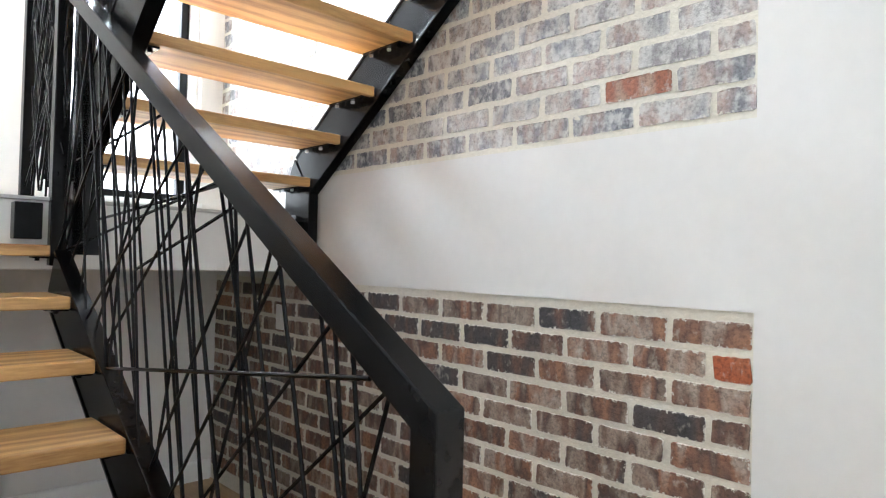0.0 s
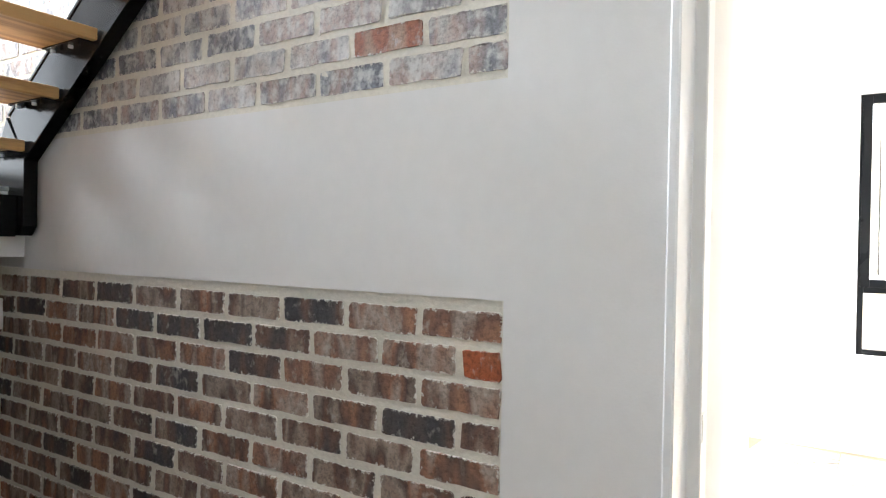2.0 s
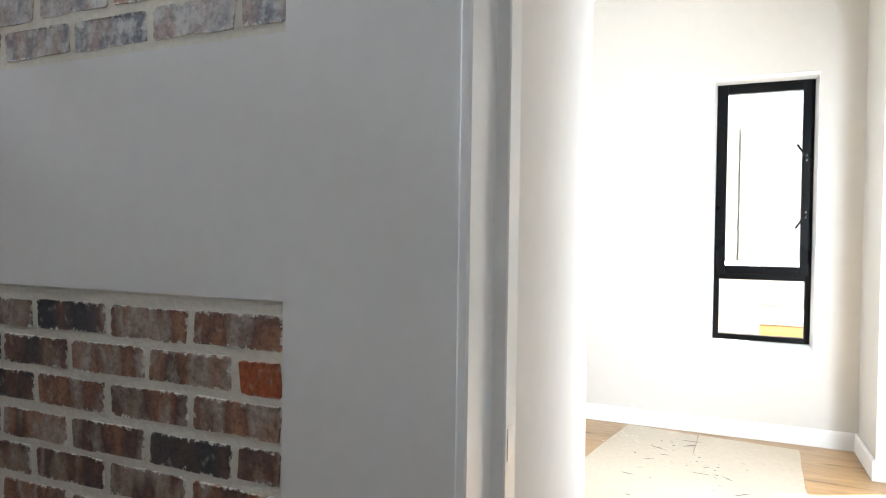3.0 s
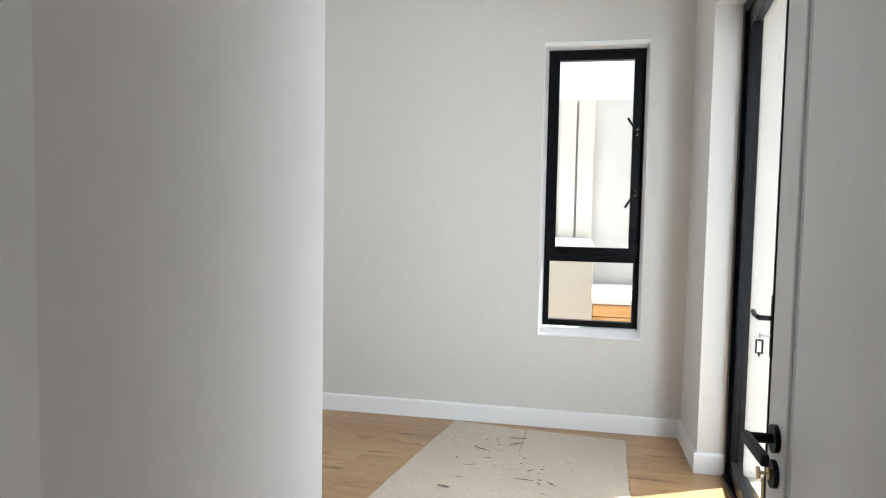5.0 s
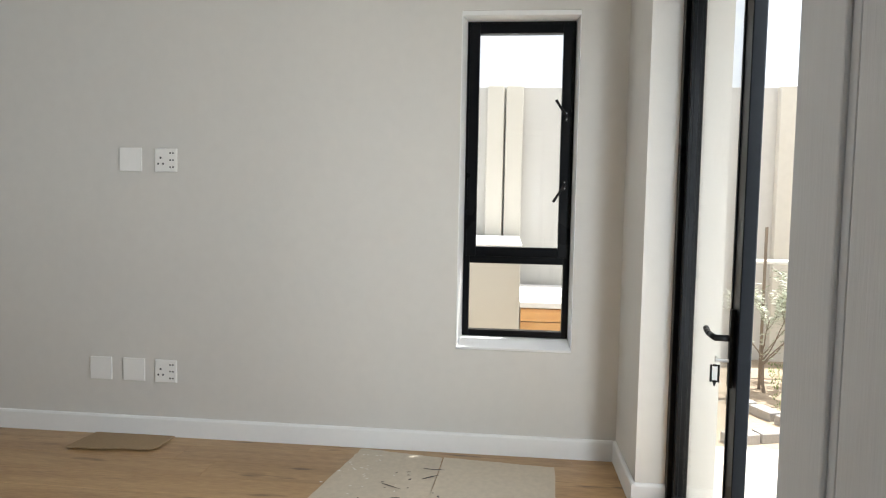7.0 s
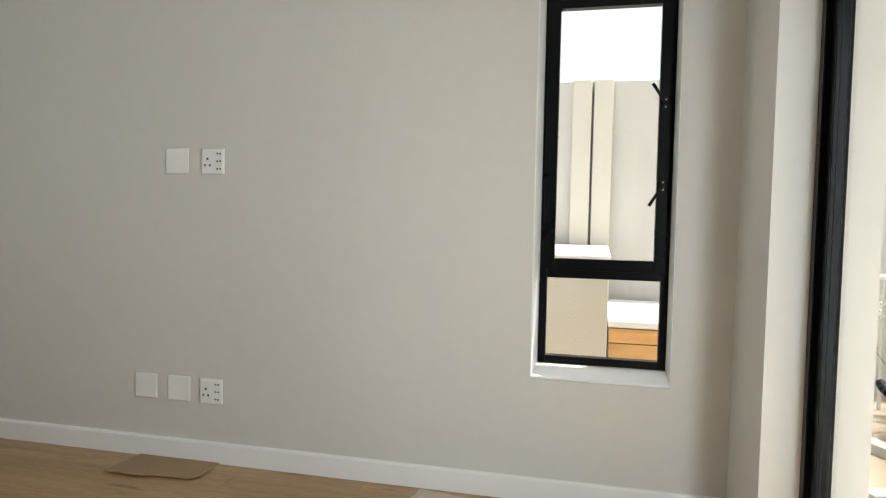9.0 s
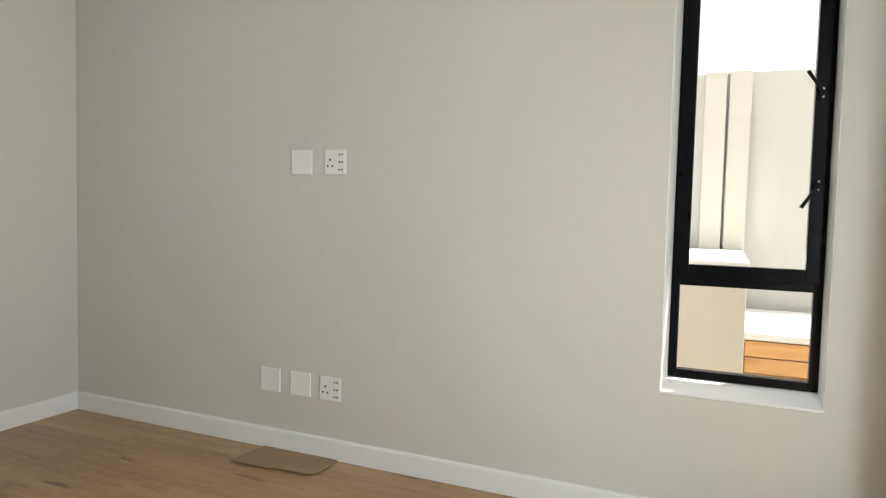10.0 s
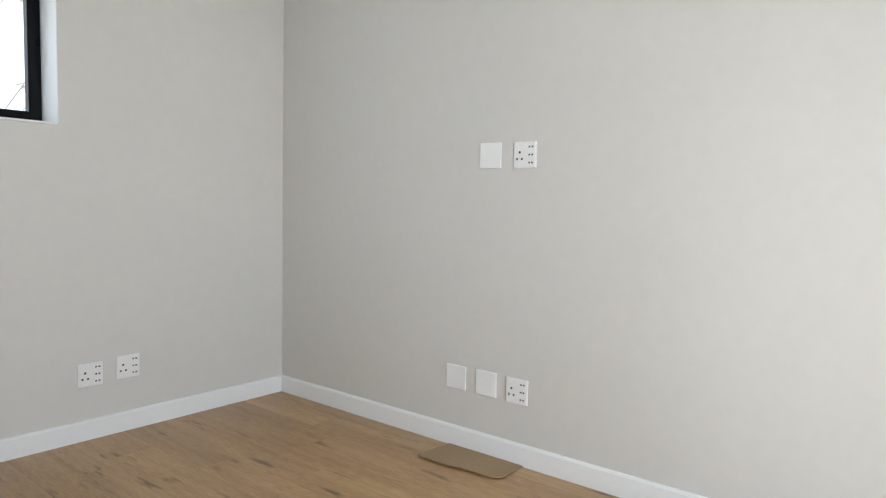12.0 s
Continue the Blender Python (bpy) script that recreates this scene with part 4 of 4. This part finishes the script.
def paver_edge():
    rnd = random.Random(9)
    runs = [((6.1, -1.18), (6.45, -2.2)), ((6.45, -2.2), (5.2, -2.5)), ((7.0, -1.5), (6.35, -1.75)), ((6.0, -1.75), (5.0, -1.5))]
    for a, b in runs:
        a, b = Vector(a), Vector(b)
        k = int((b - a).length / 0.215)
        yaw = math.atan2(b.y - a.y, b.x - a.x)
        for i in range(k):
            p = a.lerp(b, (i + 0.5) / k)
            turn = Matrix.Rotation(yaw + rnd.uniform(-0.04, 0.04), 3, "Z") @ Matrix.Rotation(rnd.uniform(-0.03, 0.03), 3, "X")
            bm = box((p.x - 0.1, p.y - 0.05, -0.085), (p.x + 0.1, p.y + 0.05, 0.0), 0.006, turn)
            tagged(place("paver", bm, PAVER), "grey concrete edging paver set in the soil", "paver", "edging pavers")
    tagged(place("stone", box((5.85, -1.37, -0.07), (5.94, -1.29, -0.01), 0.012, Matrix.Rotation(0.5, 3, "Z")), PAVER), "loose broken paver lying on the sand", "stone")


def lawn():
    rnd = random.Random(13)
    bm = bmesh.new()
    for k in range(14000):
        x, y = rnd.uniform(4.6, 8.3), rnd.uniform(-5.0, -1.7)
        if y > -1.15 - (x - 5) * 0.33 or noise.noise((x * 2, y * 2, 0)) < -0.25:
            continue
        h, a, w = rnd.uniform(0.015, 0.04), rnd.uniform(0, 6.3), 0.004
        dx, dy = math.cos(a), math.sin(a)
        lean = rnd.uniform(0, 0.03)
        bm.faces.new([bm.verts.new(v) for v in ((x - dx * w, y - dy * w, -0.062), (x + dx * w, y + dy * w, -0.062), (x + dy * lean, y - dx * lean, -0.062 + h))])
    return tagged(place("lawn", bm, GRASS), "sparse young lawn grass on sandy soil", "grass", kind="stuff")


def olive_tree(x, y, h, seed, leaf=1.0, trunk_share=0.55, label="young staked olive tree with silver-green leaves"):
    rnd = random.Random(seed)
    t = thing("olive_tree", (x, y, -0.065), label, "tree")
    trunk, leaves = bmesh.new(), bmesh.new()
    tips = []

    def limb(p, d, length, r, depth):
        steps = 4
        for i in range(steps):
            d = (d + Vector((rnd.uniform(-0.16, 0.16), rnd.uniform(-0.16, 0.16), 0.05))).normalized()
            q = p + d * length / steps
            add_rod(trunk, p, q, r, 6, r * 0.86)
            r *= 0.86
            p = q
            if depth:
                tips.append((p.copy(), d.copy()))
        if depth < 3:
            for k in range(3 if depth else 6):
                a = rnd.uniform(0, math.tau)
                limb(p - d * rnd.uniform(0, length * 0.5), (d + Vector((math.cos(a), math.sin(a), rnd.uniform(-0.2, 0.4))) * 0.9).normalized(), (length if depth else h * 0.55) * rnd.uniform(0.4, 0.75), r * 0.7, depth + 1)
    limb(Vector((x, y, -0.066)), Vector((0, 0, 1)), h * trunk_share, 0.016, 0)
    for p, d in tips:
        for k in range(9):
            a = rnd.uniform(0, math.tau)
            o = Vector((math.cos(a), math.sin(a), rnd.uniform(-0.5, 0.8))).normalized()
            q = p + d * rnd.uniform(-0.09, 0.09)
            side = o.cross(Vector((rnd.uniform(-1, 1), rnd.uniform(-1, 1), 1))).normalized() * 0.006 * leaf
            ln = rnd.uniform(0.03, 0.055) * leaf
            leaves.faces.new([leaves.verts.new(v) for v in (q, q + o * ln * 0.5 + side, q + o * ln, q + o * ln * 0.5 - side)])
    part("trunk", trunk, BARK, t)
    part("crown", leaves, LEAF, t, "slim silver-green olive leaves")
    part("stake", rod((x + 0.1, y, -0.066), (x + 0.1, y, 1.2), 0.012, 8), BARK, t, "thin timber stake")
    return t


boundary()
planter()
paver_edge()
lawn()
olive_tree(7.3, -1.85, 1.45, 2, 0.9, 0.25, "young bushy olive with pale silver-green leaves")
olive_tree(7.6, -2.5, 1.7, 7, 0.9, 0.3)
olive_tree(5.4, 9.0, 5.2, 4, 2.2, 0.55, "green tree beyond the high window")
rail = thing("garden_rail", (7.9, -2.4, 0.9), "white horizontal pipe rail on two thin posts", "rail")
part("pipe", rod((7.9, -3.6, 0.9), (7.9, -1.8, 0.9), 0.02, 12), WHITE, rail)
for y in (-3.4, -1.9):
    part("post", rod((7.9, y, -0.066), (7.9, y, 0.9), 0.014, 8), FENCE, rail)

# ---- oak boards of the floor ----
def boards():
    rnd = random.Random(17)
    floor = bpy.data.objects["floor"]
    meshes = {}
    width, x = 0.19, -0.06
    while x < XW + 0.0:
        y = -0.6 - rnd.uniform(0, 1.2) if x > X_IN else -2.4
        end = YL if x > X_IN else YF
        while y < end:
            length = 1.38
            lo, hi = max(y, -0.6 if x > X_IN else -2.4), min(y + length, end)
            x1 = min(x + width, XW)
            key = (round(hi - lo, 3), round(x1 - x, 3))
            if hi - lo > 0.02 and x1 - x > 0.01:
                if key not in meshes:
                    bm = box((-key[1] / 2 + 0.0003, -key[0] / 2 + 0.0003, -0.012), (key[1] / 2 - 0.0003, key[0] / 2 - 0.0003, 0.0), 0.0005, segments=1)
                    me = bpy.data.meshes.new("plank")
                    bm.to_mesh(me)
                    bm.free()
                    me.materials.append(PLANK)
                    meshes[key] = me
                ob = new("plank", meshes[key])
                ob.location = ((x + x1) / 2, (lo + hi) / 2, 0)
                ob.parent = floor
            y += length
        x += width


boards()


# ---- bricks ----
def brick_mesh(length, high, seed):
    """A worn brick face: a wavy outline pushed out, with a rounded arris."""
    rnd = random.Random(seed)
    bm = bmesh.new()
    pts = []
    c = 0.006
    base = []
    for k in range(5):
        base.append((-length / 2 + c + (length - 2 * c) * k / 4, -high / 2))
    base.append((length / 2, -high / 2 + c))
    base.append((length / 2, high / 2 - c))
    for k in range(5):
        base.append((length / 2 - c - (length - 2 * c) * k / 4, high / 2))
    base.append((-length / 2, high / 2 - c))
    base.append((-length / 2, -high / 2 + c))
    for u, v in base:
        pts.append((u + rnd.uniform(-0.004, 0.003) * (1 if u < 0 else -1), v + rnd.uniform(-0.0022, 0.003) * (1 if v < 0 else -1)))
    back = [bm.verts.new((0.001, u, v)) for u, v in pts]
    front = [bm.verts.new((-0.011 + rnd.uniform(-0.0012, 0.0012), u * (1 - 0.006 / length), v * (1 - 0.006 / high))) for u, v in pts]
    k = len(pts)
    bm.faces.new(list(reversed(front)))
    for i in range(k):
        bm.faces.new((back[i], front[i], front[(i + 1) % k], back[(i + 1) % k]))
    bmesh.ops.recalc_face_normals(bm, faces=bm.faces)
    me = bpy.data.meshes.new("brick")
    bm.to_mesh(me)
    bm.free()
    return me


def brickwork(name, y0, y1, z_first, step, rows, half_first, mat, label, special):
    """Courses from z_first (middle of the first) on, each begun at y0 with a whole or a half brick."""
    low, high = (0.0, LOW_TOP) if step < 0 else (HIGH_FOOT, HIGH_TOP)
    t = tagged(place(name, box((XB + 0.0065, y0 + 0.0005, low + 0.0005), (XB + 0.0195, y1, high - 0.0005)), MORTAR), label, "brick wall", kind="structure")
    rnd = random.Random(len(name))
    whole, half, joint, tall = 0.2035, 0.0955, 0.016, 0.068
    sunk = 0.0155 if step > 0 else 0.014      # the washed bricks lie almost flush with their mortar
    pool = {}
    for r in range(rows):
        z = z_first + step * r
        y = y0 + 0.004
        first = True
        k = 0
        while y < y1 - 0.04:
            ln = half if first and (r % 2 == 0) == half_first else whole
            first = False
            ln = min(ln, y1 - 0.005 - y)
            key = (round(ln, 3), rnd.randrange(6))
            if key not in pool:
                pool[key] = brick_mesh(ln, tall, int(key[0] * 1000) * 7 + key[1])
                pool[key].materials.append(mat)
            ob = new("brick", pool[key])
            ob.location = (XB + sunk + rnd.uniform(-0.001, 0.001), y + ln / 2, z + rnd.uniform(-0.002, 0.002))
            ob.parent = t
            if (r, k) in special:
                ob.material_slots[0].link = "OBJECT"
                ob.material_slots[0].material = BRICK_RED
            y += ln + joint + rnd.uniform(-0.003, 0.003)
            k += 1
    return t


low_wall = brickwork("wall_brick_low", PANEL_Y, YF - 0.003, 1.083, -0.0805, 13, False, BRICK_LOW, "exposed old red-brown brickwork with pale mortar", {(1, 0)})
brickwork("wall_brick_high", PANEL_Y, YF - 0.003, 1.662, 0.0805, 20, True, BRICK_HIGH, "exposed limewashed grey brickwork, window glow in its colour, pale mortar", {(1, 1)})
sw = thing("wall_switch", (XB + 0.002, 3.2, 0.96), "small white switch plate on the brickwork", "switch plate")
part("cover", box((XB - 0.008, 3.165, 0.9), (XB + 0.004, 3.24, 1.02), 0.003), PLATE, sw)
part("rocker", box((XB - 0.011, 3.19, 0.945), (XB - 0.007, 3.215, 0.975), 0.001), PLATE, sw)
